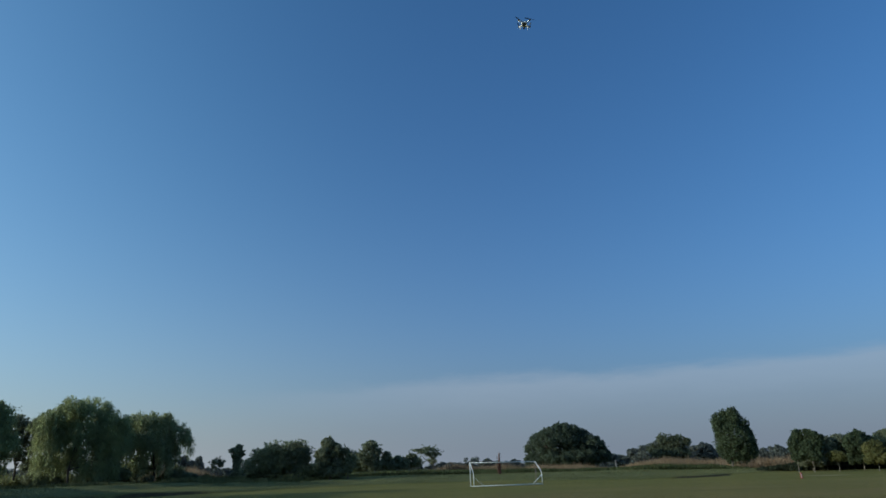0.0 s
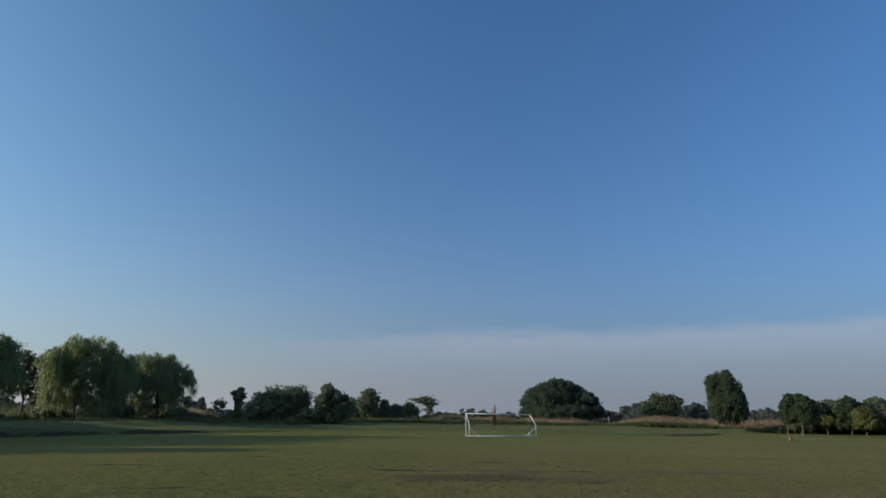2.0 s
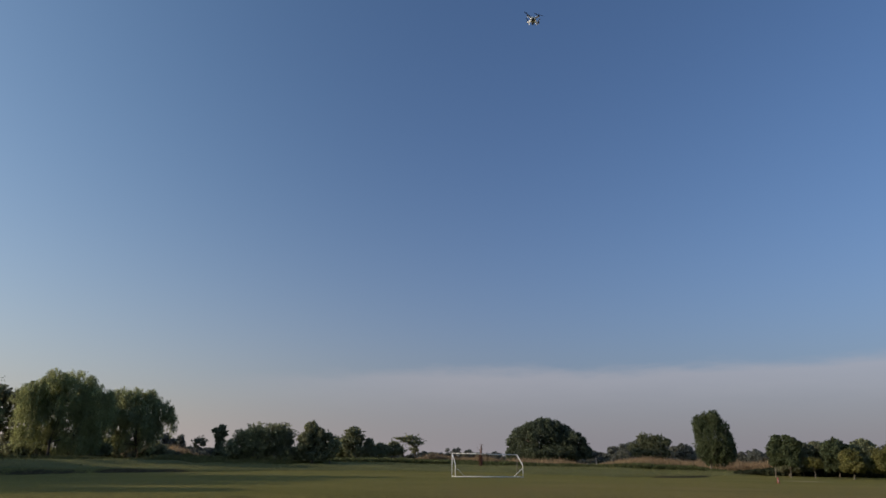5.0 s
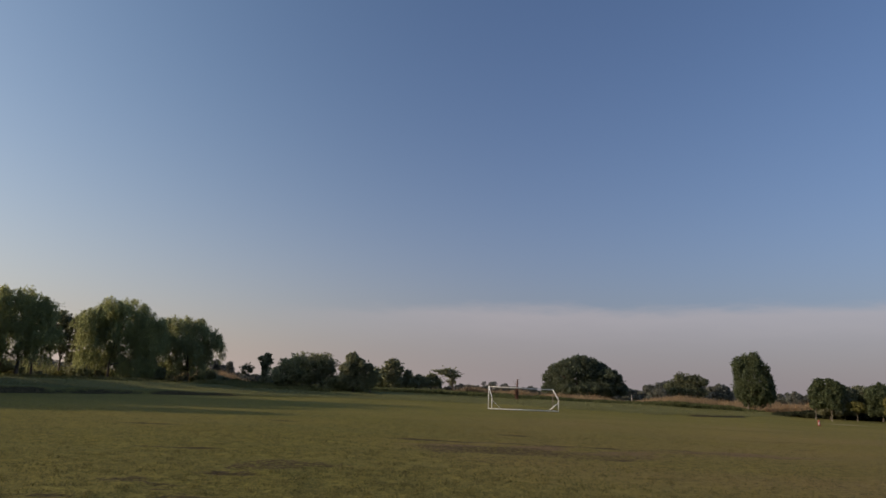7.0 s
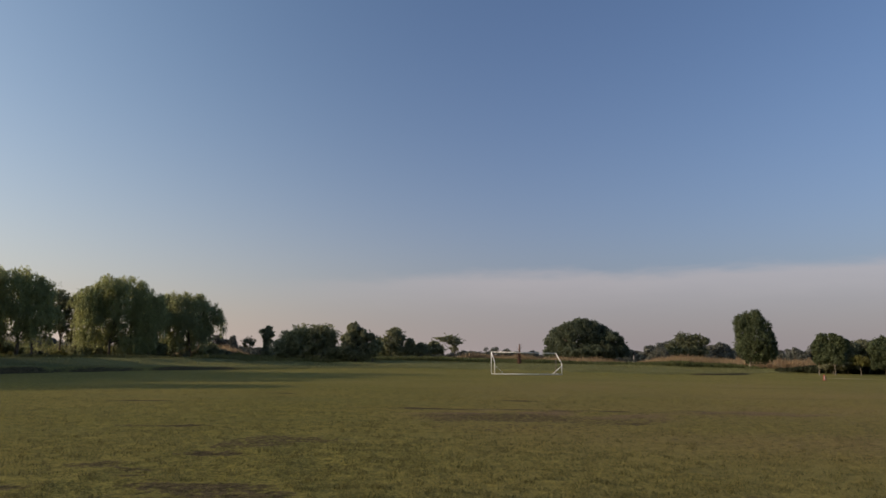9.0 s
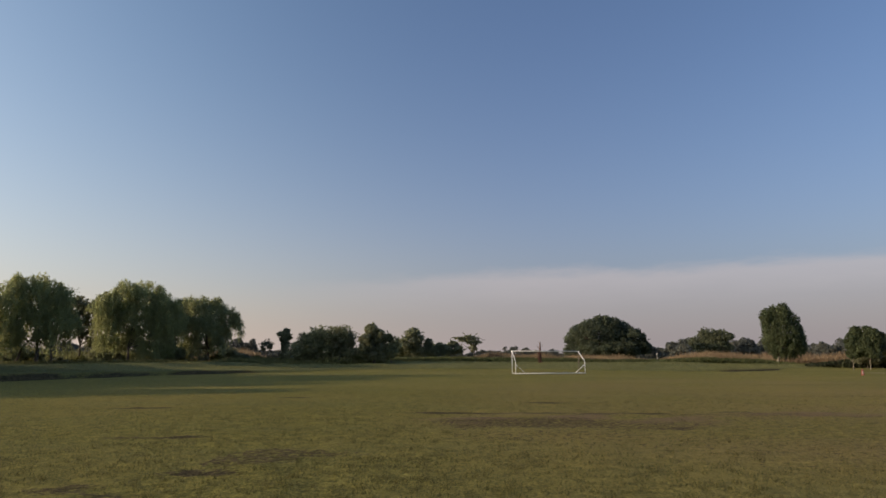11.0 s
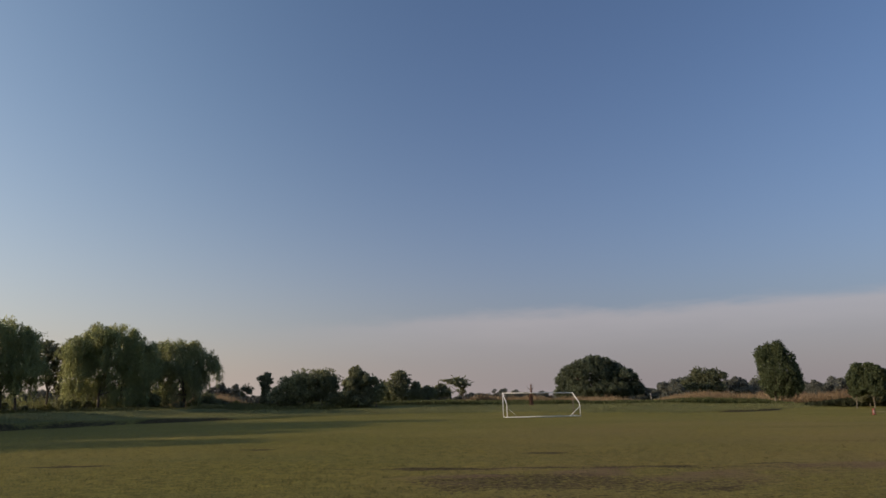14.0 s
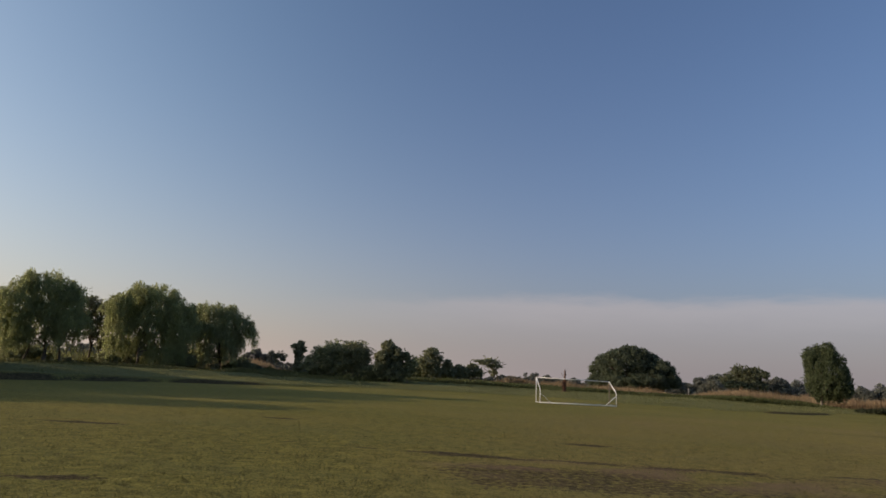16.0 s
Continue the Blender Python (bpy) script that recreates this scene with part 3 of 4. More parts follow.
def lobed_willow(x, y, lobes, mat, label, seed=1, bole=0.3, fork=2.6, deep=8.0, boles=((0, 0),), low=1.0, density=0.42, hang=2.8):
    """A weeping willow: over every lobe, sprays of shoots that arch outwards and hang in curtains."""
    rng = np.random.default_rng(seed)
    tree = thing("willow_tree", x, y, land(x, y), label, "willow tree", "willows by the field", facing_walk(x, y))
    c, r = lobes_3d(rng, [(a * cos_of(x, y), b, w * (0.5 + 0.5 * cos_of(x, y)), h) for a, b, w, h in lobes], deep)
    v, f = tubes(limbs_to(rng, c, r, bole, fork, boles))
    part("trunk", mesh_of("trunk", v, f, BARK, True), tree)
    spots, ways, faces = [], [], []
    for k in range(len(c)):
        a, b, h = r[k]
        area = 4 * math.pi * (((a * b) ** 1.6 + (a * h) ** 1.6 + (b * h) ** 1.6) / 3) ** (1 / 1.6)
        d = lobe_dirs(rng, max(10, int(density * area)), -0.25)
        p = c[k] + d * r[k] * np.where(rng.uniform(0, 1, len(d)) < 0.2, rng.uniform(0.3, 0.7, len(d)), rng.uniform(0.8, 0.97, len(d)))[:, None]
        keep = ~buried(p, c, r, k, 0.7)
        for q, w in zip(p[keep], d[keep]):
            length = hang * rng.uniform(0.25, 1.3)
            for _ in range(13):
                z_free = q[2] - low * rng.uniform(0.3, 1.8)
                drop = min(length * rng.uniform(0.5, 1.2), z_free)
                if drop < 0.3:
                    continue
                out = w[:2] * rng.uniform(0.1, 0.8) + rng.normal(0, 0.34, 2)
                n = int((drop + 0.8) * 4.6)
                s = np.linspace(0.02, 1, n)
                flow = 1 - np.exp(-3.5 * s)
                lift = rng.uniform(0.05, 0.95)
                path = q + rng.normal(0, 0.16, 3) + np.stack([out[0] * flow, out[1] * flow, lift * np.sin(np.minimum(s * 5, math.pi)) - drop * s ** 1.4], 1)
                spots.append(path + rng.normal(size=(n, 3)) * 0.08)
                ways.append(np.gradient(path, axis=0) * n)
                faces.append(np.repeat([w + [0, 0, 0.25]], n, 0))
    at, out, face = np.concatenate(spots), np.concatenate(ways), np.concatenate(faces)
    out = out / (np.linalg.norm(out, axis=1, keepdims=True) + 1e-6) + [0, 0, -0.3]
    v, f = leaf_quads(rng, at, 0.42, 0.12, out, 0.32, face, 1.2)
    part("crown", mesh_of("crown", v, f, mat), tree)
    return tree


# willows along the bank beside the field
WL = "weeping willow with yellow-green hanging strands on the grassy bank"
lobed_willow(-69.4, 94.3, [(-1.2, 11.4, 3.4, 2.5), (-4.4, 12.2, 0.9, 1.3), (-5.6, 9.3, 2.5, 2.4), (-8.6, 7.3, 1.1, 1.2), (-6.2, 5.6, 2.2, 2.2), (2.9, 9.7, 1.9, 2.7), (-0.8, 7.0, 3.8, 3.2), (3.4, 5.8, 2.5, 3.0), (-3.8, 4.0, 2.4, 1.5), (2.2, 4.4, 2.6, 1.6), (-6.4, 3.2, 1.6, 1.2)], WILLOW, WL, 111, 0.26, 2.6, 8.5, ((0, 0), (-2.6, 1.0), (2.0, 1.4)), 0.55, 0.54, 2.4)
lobed_willow(-61.6, 105.8, [(2.5, 11.6, 3.2, 2.4), (-1.5, 11.8, 1.9, 2.1), (-4.6, 9.8, 1.8, 1.8), (1.4, 8.0, 5.8, 3.7), (6.9, 9.6, 2.1, 2.1), (-3.4, 6.4, 2.6, 3.2), (3.8, 5.2, 4.4, 2.8), (6.9, 6.8, 2.4, 3.8), (-5.0, 7.4, 1.1, 2.2), (4.6, 2.6, 3.4, 1.6), (-3.9, 3.6, 1.6, 1.5), (0.6, 3.8, 2.2, 1.3)], WILLOW, WL, 112, 0.19, 2.6, 10.0, ((0, -0.8), (3.0, 0.6), (5.2, 0.2)), 0.4, 0.54, 2.5)
lobed_willow(-53.1, 117.8, [(-2.6, 10.2, 3.2, 2.2), (1.2, 9.9, 1.7, 2.0), (3.9, 8.5, 1.4, 1.7), (5.7, 7.4, 0.7, 1.0), (-1.2, 6.4, 4.8, 3.5), (-4.6, 6.1, 2.6, 3.4), (2.2, 5.6, 2.0, 2.2), (-0.4, 4.1, 3.4, 1.3), (-3.4, 2.6, 2.4, 1.4), (1.4, 3.6, 1.7, 1.2)], WILLOW_DARK, "weeping willow with dark green drooping strands on the bank", 113, 0.24, 2.6, 8.0, ((0, 0), (-3.0, 0.5)), 0.55, 0.54, 2.4)
lobed_tree(-71.0, 106.6, [(-0.9, 10.0, 2.4, 1.8), (-1.6, 7.6, 2.0, 2.3), (1.5, 9.0, 1.7, 2.0), (2.5, 3.8, 1.8, 1.8), (0.4, 5.9, 2.2, 2.2), (1.6, 6.6, 1.6, 1.8)], GREY_LEAF, "slender open-crowned tree between the willows", 0.55, 0.3, 34, 0.75, 0.17, 3.2, 3.6, 21, shoots=3.0)
# more of the row beside the near field, out of view but for the first, inferred from the shade on its left part; the
# last five are added behind to fill that shade
for k, (x, y, tall, reach) in enumerate([(-56.7, 58.5, 13.4, 6.7), (-60.5, 49.0, 13.6, 6.4), (-60.0, 40.0, 13.4, 7.0), (-58.5, 30.6, 13.2, 7.0), (-74.0, 36.0, 13.5, 6.0), (-75.0, 46.0, 14.0, 6.4), (-74.0, 56.0, 14.0, 6.4), (-78.0, 67.0, 13.5, 6.4), (-91.0, 77.0, 13.5, 6.2)]):
    own = np.random.default_rng(14 + k)
    lobes = [(0.0, 0.60 * tall, 0.72 * reach, 0.26 * tall), (0.0, 0.82 * tall, 0.45 * reach, 0.16 * tall)]
    lobes += [(reach * side * own.uniform(0.55, 0.72), tall * up * own.uniform(0.94, 1.06), reach * own.uniform(0.3, 0.42), tall * own.uniform(0.13, 0.18)) for side in (-1, 1) for up in (0.42, 0.56, 0.72)]
    lobed_willow(x, y, lobes, WILLOW, WL, 14 + k, 0.3, 2.6, 1.5 * reach, low=0.8, density=0.42)

# scrub and trees behind the field
SH = "dark leafy scrub tree at the edge of the field"
SG = dict(name="scrub_tree", group="scrub trees")
lobed_tree(-41.4, 117.8, [(-0.4, 3.2, 1.0, 0.7), (-0.9, 2.4, 0.6, 0.4), (0.4, 2.7, 0.6, 0.5)], GREY_LEAF, "thin pale sapling at the edge of the scrub", 0.3, 0.26, 18, 0.5, 0.06, 1.4, 1.6, 31, name="sapling", shoots=18, shoot_long=0.9)
lobed_tree(-38.5, 119.0, [(0.2, 5.9, 0.8, 0.65), (-0.9, 5.3, 0.75, 0.6), (0.1, 5.2, 0.9, 0.7), (0.7, 4.7, 0.8, 0.7), (-0.2, 4.3, 0.9, 0.7), (0.1, 3.5, 0.9, 0.8), (0.0, 2.5, 0.8, 1.0), (0.1, 1.2, 1.1, 0.9)], HAZED_THICKET, "small dark tree with a knobbly top", 0.34, 0.24, 46, 1.0, 0.14, 0.8, 1.6, 32, shoots=3, shoot_long=0.35)
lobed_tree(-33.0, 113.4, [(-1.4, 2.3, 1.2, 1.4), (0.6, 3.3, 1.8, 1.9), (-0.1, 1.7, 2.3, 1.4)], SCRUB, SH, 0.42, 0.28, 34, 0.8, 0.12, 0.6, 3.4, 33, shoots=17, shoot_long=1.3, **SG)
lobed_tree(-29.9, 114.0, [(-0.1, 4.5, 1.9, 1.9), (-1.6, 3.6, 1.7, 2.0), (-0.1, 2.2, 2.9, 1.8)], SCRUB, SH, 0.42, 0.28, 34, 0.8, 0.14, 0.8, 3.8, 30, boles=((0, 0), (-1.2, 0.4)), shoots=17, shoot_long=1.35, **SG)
lobed_tree(-26.5, 113.0, [(-0.7, 4.6, 2.0, 1.8), (1.1, 4.9, 1.3, 1.5), (1.8, 3.7, 1.1, 1.3), (-0.1, 2.4, 2.5, 1.8)], HAZED_THICKET, SH, 0.42, 0.28, 34, 0.8, 0.14, 0.8, 3.8, 34, boles=((0, 0), (1.0, 0.3)), shoots=17, shoot_long=1.35, **SG)
lobed_tree(-19.7, 110.3, [(-0.5, 5.6, 1.3, 1.4), (0.8, 4.6, 1.3, 1.5), (-1.4, 3.8, 1.3, 1.5), (0.1, 2.7, 2.4, 1.8), (-2.0, 2.3, 0.9, 1.2), (0.2, 1.2, 2.6, 1.1)], HAZED_THICKET, "dark upright leafy tree at the edge of the field", 0.46, 0.26, 50, 1.0, 0.18, 0.8, 3.8, 35, shoots=1.5, shoot_long=0.45)
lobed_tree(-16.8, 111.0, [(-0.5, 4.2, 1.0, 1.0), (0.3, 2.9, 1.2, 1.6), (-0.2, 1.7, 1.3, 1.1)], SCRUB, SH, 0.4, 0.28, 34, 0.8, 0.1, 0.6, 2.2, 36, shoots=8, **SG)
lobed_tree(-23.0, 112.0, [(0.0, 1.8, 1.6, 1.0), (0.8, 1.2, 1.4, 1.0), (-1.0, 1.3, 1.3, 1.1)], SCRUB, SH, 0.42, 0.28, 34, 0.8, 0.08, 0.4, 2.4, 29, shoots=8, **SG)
lobed_tree(-17.7, 148.9, [(0.2, 6.5, 1.8, 1.5), (1.6, 4.9, 1.3, 1.6), (-0.7, 3.8, 2.6, 2.1), (0.4, 2.2, 2.8, 1.8)], HAZED_THICKET, "dark uneven tree behind the scrub", 0.6, 0.36, 36, 0.8, 0.18, 1.4, 4.0, 37, shoots=5)
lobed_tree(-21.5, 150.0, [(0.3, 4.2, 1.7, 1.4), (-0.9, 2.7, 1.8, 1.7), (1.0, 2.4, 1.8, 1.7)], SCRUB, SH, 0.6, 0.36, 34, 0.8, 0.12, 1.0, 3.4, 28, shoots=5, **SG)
lobed_tree(-13.7, 151.0, [(-0.2, 4.0, 1.4, 1.5), (-0.8, 2.5, 1.9, 1.5), (0.7, 2.0, 1.6, 1.4)], HAZED_THICKET, SH, 0.55, 0.36, 36, 0.9, 0.12, 1.0, 2.8, 38, shoots=2, **SG)
lobed_tree(-11.0, 153.0, [(-0.3, 3.4, 1.8, 1.1), (-1.5, 2.4, 1.4, 1.3), (0.8, 2.2, 1.6, 1.4)], HAZED_THICKET, SH, 0.55, 0.36, 36, 0.9, 0.12, 1.0, 2.8, 27, shoots=2, **SG)
lobed_tree(-8.2, 154.7, [(0.0, 3.8, 1.5, 1.1), (1.2, 2.6, 1.8, 1.2), (-0.8, 2.5, 1.5, 1.3)], HAZED_THICKET, SH, 0.5, 0.36, 36, 0.9, 0.12, 1.0, 2.8, 39, shoots=3, **SG)
lobed_tree(-3.1, 164.9, [(-4.2, 5.8, 1.4, 0.4), (-1.3, 5.9, 2.0, 0.8), (0.6, 4.7, 1.3, 1.2), (-0.2, 3.2, 1.2, 1.2), (-2.5, 5.2, 1.6, 0.45), (-0.6, 4.6, 1.5, 0.8)], HAZED_THICKET, "thin sparse tree with bare spreading limbs", 0.42, 0.3, 20, 0.55, 0.17, 2.0, 3.0, 40, boles=((0, 0), (0.7, 0.3)), shoots=5, shoot_long=1.0)
lobed_tree(31.7, 174.8, [(-5.3, 5.4, 5.2, 4.9), (0.6, 6.9, 6.6, 5.8), (-2.6, 6.6, 5.2, 5.0), (4.4, 6.4, 4.8, 5.0), (7.6, 5.0, 4.2, 4.2), (10.4, 3.4, 2.6, 2.2), (-6.6, 2.9, 4.4, 2.6), (1.6, 2.9, 8.6, 2.6), (-0.2, 11.0, 2.2, 1.6), (-3.9, 9.2, 2.2, 1.5), (4.0, 9.8, 1.8, 1.4)], OAK, "broad round dark green tree above the reeds", 1.1, 0.36, 110, 0.85, 0.5, 2.0, 17.0, 41, boles=((0, 0), (3.5, 1.0), (-3.0, 0.5)), shoots=0.5, shoot_long=1.0)
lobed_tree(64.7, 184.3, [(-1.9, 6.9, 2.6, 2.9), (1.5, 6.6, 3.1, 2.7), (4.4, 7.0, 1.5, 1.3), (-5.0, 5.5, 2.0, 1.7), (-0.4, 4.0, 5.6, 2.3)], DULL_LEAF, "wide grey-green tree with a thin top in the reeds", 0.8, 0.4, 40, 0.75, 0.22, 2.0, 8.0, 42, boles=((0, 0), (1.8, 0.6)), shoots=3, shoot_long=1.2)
lobed_tree(112.0, 278.3, [(0.0, 6.6, 4.0, 3.4), (-1.6, 4.2, 3.4, 3.4), (2.0, 4.0, 3.2, 3.4)], HAZED_FAR_LEAF, "rounded tree behind the reeds", 1.1, 0.6, 50, 0.9, 0.25, 1.5, 8.0, 43)
lobed_tree(54.3, 123.2, [(-0.5, 8.9, 1.8, 1.8), (1.8, 9.3, 1.4, 1.8), (-1.6, 8.2, 1.1, 1.4), (0.9, 8.0, 2.0, 2.2), (0.6, 5.9, 2.9, 3.2), (2.7, 6.6, 2.1, 3.0), (3.8, 4.6, 1.7, 2.5), (1.8, 4.6, 3.2, 3.0), (2.0, 3.4, 3.3, 2.2), (3.9, 2.9, 1.5, 1.3), (-0.6, 4.4, 1.9, 2.6), (1.2, 2.0, 2.4, 1.0)], MAPLE, "tall upright leafy green tree standing alone", 0.6, 0.25, 84, 0.8, 0.2, 1.0, 5.6, 44, bark=PALE_BARK, shoots=4, shoot_long=0.6, upright=1.3, floor=0.7)
# young trees in a row on the right side
YT = "young leafy tree with a pale thin trunk"
YG = dict(bark=PALE_BARK, name="young_tree", group="young trees in a row")
lobed_tree(45.2, 83.5, [(0.8, 4.1, 0.85, 1.35), (0.1, 3.3, 0.85, 1.25), (0.9, 2.5, 0.9, 1.2), (0.2, 1.9, 0.85, 0.8)], MAPLE, YT, 0.3, 0.2, 46, 1.0, 0.045, 1.1, 2.2, 50, floor=0.9, shoots=4, shoot_long=0.4, **YG)
lobed_tree(46.6, 82.4, [(0.1, 4.3, 0.75, 1.1), (0.9, 3.7, 1.05, 1.35), (0.5, 2.1, 1.05, 1.0), (1.6, 4.0, 0.5, 0.65), (-0.2, 3.0, 0.8, 1.1)], MAPLE, YT, 0.3, 0.2, 46, 1.0, 0.05, 1.0, 2.2, 51, floor=0.9, shoots=4, shoot_long=0.4, **YG)
lobed_tree(49.1, 81.3, [(-0.3, 1.9, 0.85, 0.75), (0.55, 1.7, 0.7, 0.75)], OLIVE, "small bushy tree with a pale leaning trunk", 0.28, 0.2, 40, 0.9, 0.035, 0.9, 1.6, 52, floor=0.8, shoots=4, shoot_long=0.3, **YG)
for k, (x, y, tall, reach, mat, low, label) in enumerate([
        (51.0, 90.5, 4.7, 2.3, GREY_LEAF, 0.2, YT), (54.2, 92.5, 4.9, 2.4, GREY_LEAF, 0.2, YT), (57.4, 93.5, 5.0, 2.4, GREY_LEAF, 0.2, YT), (56.8, 88.4, 5.3, 2.3, MAPLE, 0.3, YT), (61.0, 89.0, 5.2, 2.4, SCRUB, 0.2, YT), (65.0, 87.0, 5.6, 2.5, MAPLE, 0.2, YT),
        (51.2, 77.0, 3.6, 1.8, OLIVE, 0.5, "olive-yellow bushy young tree"), (54.6, 76.0, 3.8, 2.0, OLIVE, 0.4, "olive-yellow bushy young tree"), (58.5, 77.5, 4.6, 2.2, MAPLE, 0.4, YT), (62.5, 80.0, 5.2, 2.4, MAPLE, 0.4, YT)]):
    own = np.random.default_rng(50 + k)
    lobes = [(0.0, low + 0.60 * (tall - low), 0.78 * reach, 0.40 * (tall - low))]
    lobes += [(reach * own.uniform(-0.45, 0.45), low + (tall - low) * own.uniform(0.3, 0.75), reach * own.uniform(0.42, 0.6), (tall - low) * own.uniform(0.2, 0.27)) for _ in range(4)]
    lobes += [(reach * side, low + 0.24 * (tall - low), 0.5 * reach, 0.2 * (tall - low)) for side in (-0.4, 0.4)]
    lobed_tree(x, y, lobes, mat, label, 0.36, 0.23, 44, 0.9, 0.045, max(low, 0.8), 2 * reach, 60 + k, floor=low + 0.1, shoots=3, shoot_long=0.4, **YG)

# low bushes under the willows and along the bank
rng = np.random.default_rng(5)
for k in range(22):
    x = -84 + k * 1.85 + rng.uniform(-0.5, 0.5)
    y = np.interp(x, [-84, -70, -60, -45], [92, 98, 109, 121]) + rng.uniform(-1.0, 2.0)
    broadleaf(x, float(y), rng.uniform(1.0, 2.3), rng.uniform(1.0, 1.7), DOME, (OLIVE, SCRUB, GREY_LEAF)[k % 3], "low leafy bush under the willows", 0.05, 14, 60, 0.45, 0.26, 0.04, 4, 0, 70 + k, name="bush", category="bush", group="bushes under the willows")


for x, y, lobes, seed in ((-57.5, 111.0, [(0.0, 2.2, 2.2, 1.8), (1.8, 1.5, 1.8, 1.4), (-1.8, 1.4, 1.6, 1.3)], 95), (-66.0, 103.5, [(0.0, 1.3, 1.6, 1.1), (1.4, 1.0, 1.4, 0.9)], 96), (-50.5, 121.5, [(0.0, 1.6, 2.0, 1.4), (1.9, 1.1, 1.6, 1.0)], 97), (-75.5, 98.5, [(0.0, 1.5, 2.0, 1.3), (2.0, 1.1, 1.5, 1.0)], 98)):
    lobed_tree(x, y, lobes, SCRUB, "dark leafy bush in the shade of the willows", 0.45, 0.28, 34, 0.9, 0.06, 0.4, 3.0, seed, name="bush", category="bush", group="bushes under the willows", shoots=3)


def blade_field(name, count, area, tall, wide, mat, label, seed, bend=0.25, steps=1, category="grass"):
    """Many upright blades at places drawn by area(rng, n) -> x, y, and a size factor for each."""
    rng = np.random.default_rng(seed)
    x, y, k = area(rng, count)
    n = len(x)
    h, w = tall * k * rng.uniform(0.55, 1.25, n), wide * rng.uniform(0.7, 1.3, n)
    a, b = rng.uniform(0, 2 * math.pi, n), rng.uniform(0, 2 * math.pi, n)
    z = height(x, y) - 0.01
    base = np.stack([x, y, z], 1)
    side = np.stack([np.cos(a) * w / 2, np.sin(a) * w / 2, 0 * a], 1)
    tip = base + np.stack([np.cos(b) * h * bend, np.sin(b) * h * bend, h], 1) * rng.uniform(0.8, 1.1, (n, 1))
    if steps == 1:
        v = np.stack([base - side, base + side, tip], 1).reshape(-1, 3)
        f = np.arange(3 * n).reshape(-1, 3)
    else:
        mid = base * 0.45 + tip * 0.55 + [0, 0, 0.05 * tall]
        v = np.stack([base - side * 0.6, mid - side, tip, mid + side], 1).reshape(-1, 3)
        f = np.arange(4 * n).reshape(-1, 4)
    return tagged(new(name, mesh_of(name, v, f, mat)), label, category, kind="stuff")


def lawn(rng, n):
    """Places over the field along and ahead of the walk: even nearby, ever thinner outwards, and thin on bare soil."""
    core = 1 / (1 + 2 * math.log(54 / 13))
    even = rng.uniform(0, 1, n) < core
    a, u = rng.normal(0, radians(40), n), rng.uniform(0, 1, n)
    r = np.where(even, 13 * np.sqrt(u), 13 * (54 / 13) ** u)
    x, y = np.sin(a) * r, np.cos(a) * r - 4
    clump = value_noise(x * 2.1, y * 2.6, 21) * 0.25 + value_noise(x * 7.5, y * 8.5, 22) * 0.75
    clump = smooth((clump - 0.2) / 0.6)
    worn = np.clip(1.5 * bare(x, y) + 0.9 * (0.5 - clump), 0, 1) * smooth(bare(x, y) * 8)
    keep = rng.uniform(0, 1, n) < (1 - 0.9 * worn) * (0.3 + 0.7 * clump) * smooth((54 - r) / 24) * smooth((2.2 - np.abs(a)) / 1.2)
    return x[keep], y[keep], ((0.45 + 1.1 * clump) * (1 - 0.45 * worn))[keep]


blade_field("lawn_grass", 760000, lawn, 0.046, 0.011, BLADES, "short olive-green mown grass blades with dry straw", 31, 0.6)


def strip(range0, range1, az0, az1, ragged=0.4, scale=0.12, start=1.0):
    """Places between two ranges and two bearings from the start of the walk, with a ragged outline."""
    def area(rng, n):
        az, d = np.radians(rng.uniform(az0, az1, n)), rng.uniform(range0, range1, n)
        x, y = np.sin(az) * d, np.cos(az) * d
        k = 1 + ragged * (value_noise(x * scale, y * scale, 41) - 0.5) * 2 + ragged * (value_noise(x * 0.9, y * 0.9, 42) - 0.5)
        k = k * (start + (1 - start) * smooth((az - radians(az0)) / radians(8)))
        ends = smooth((az - radians(az0)) / radians(3)) * smooth((radians(az1) - az) / radians(3))
        keep = rng.uniform(0, 1, n) < 0.15 + 0.85 * ends
        return x[keep], y[keep], (k * (0.4 + 0.6 * ends))[keep]
    return area


def verge(rng, n):
    """Places on the unmown strip past the field's edge."""
    x = rng.uniform(-70, 75, n)
    y = np.interp(x, EDGE_X, EDGE_Y) + rng.uniform(0.0, 1.0, n) ** 1.4 * 42
    k = 0.6 + 0.9 * value_noise(x * 0.3, y * 0.3, 44)
    keep = (past_edge(x, y) > 0.3) & (scar_mask(x, y) < 0.25)
    return x[keep], y[keep], k[keep]


blade_field("unmown_verge_grass", 90000, verge, 0.15, 0.05, ROUGH_GRASS, "green unmown grass strip past the field", 32, 0.5)
blade_field("tall_weeds", 16000, strip(128, 150, -48.0, -25.0, 0.5), 1.9, 0.2, ROUGH_GRASS, "olive-green rank growth behind the willows", 39, 0.5, 2, "weeds")
blade_field("tall_weeds", 26000, strip(112, 132, -41.0, -24.0, 0.5), 0.42, 0.12, ROUGH_GRASS, "green weeds and tall grass under the willows", 38, 0.5, 2, "weeds")
blade_field("reed_bed", 40000, strip(146, 168, 13.5, 36.0, 0.6, start=0.5), 2.0, 0.075, REED, "tall dry tan reeds behind the field", 33, 0.22, 2, "reeds")
blade_field("reed_bed", 9000, strip(150, 160, -26.0, -18.5), 2.6, 0.09, REED, "dry reddish-tan reeds beside the scrub", 34, 0.22, 2, "reeds")
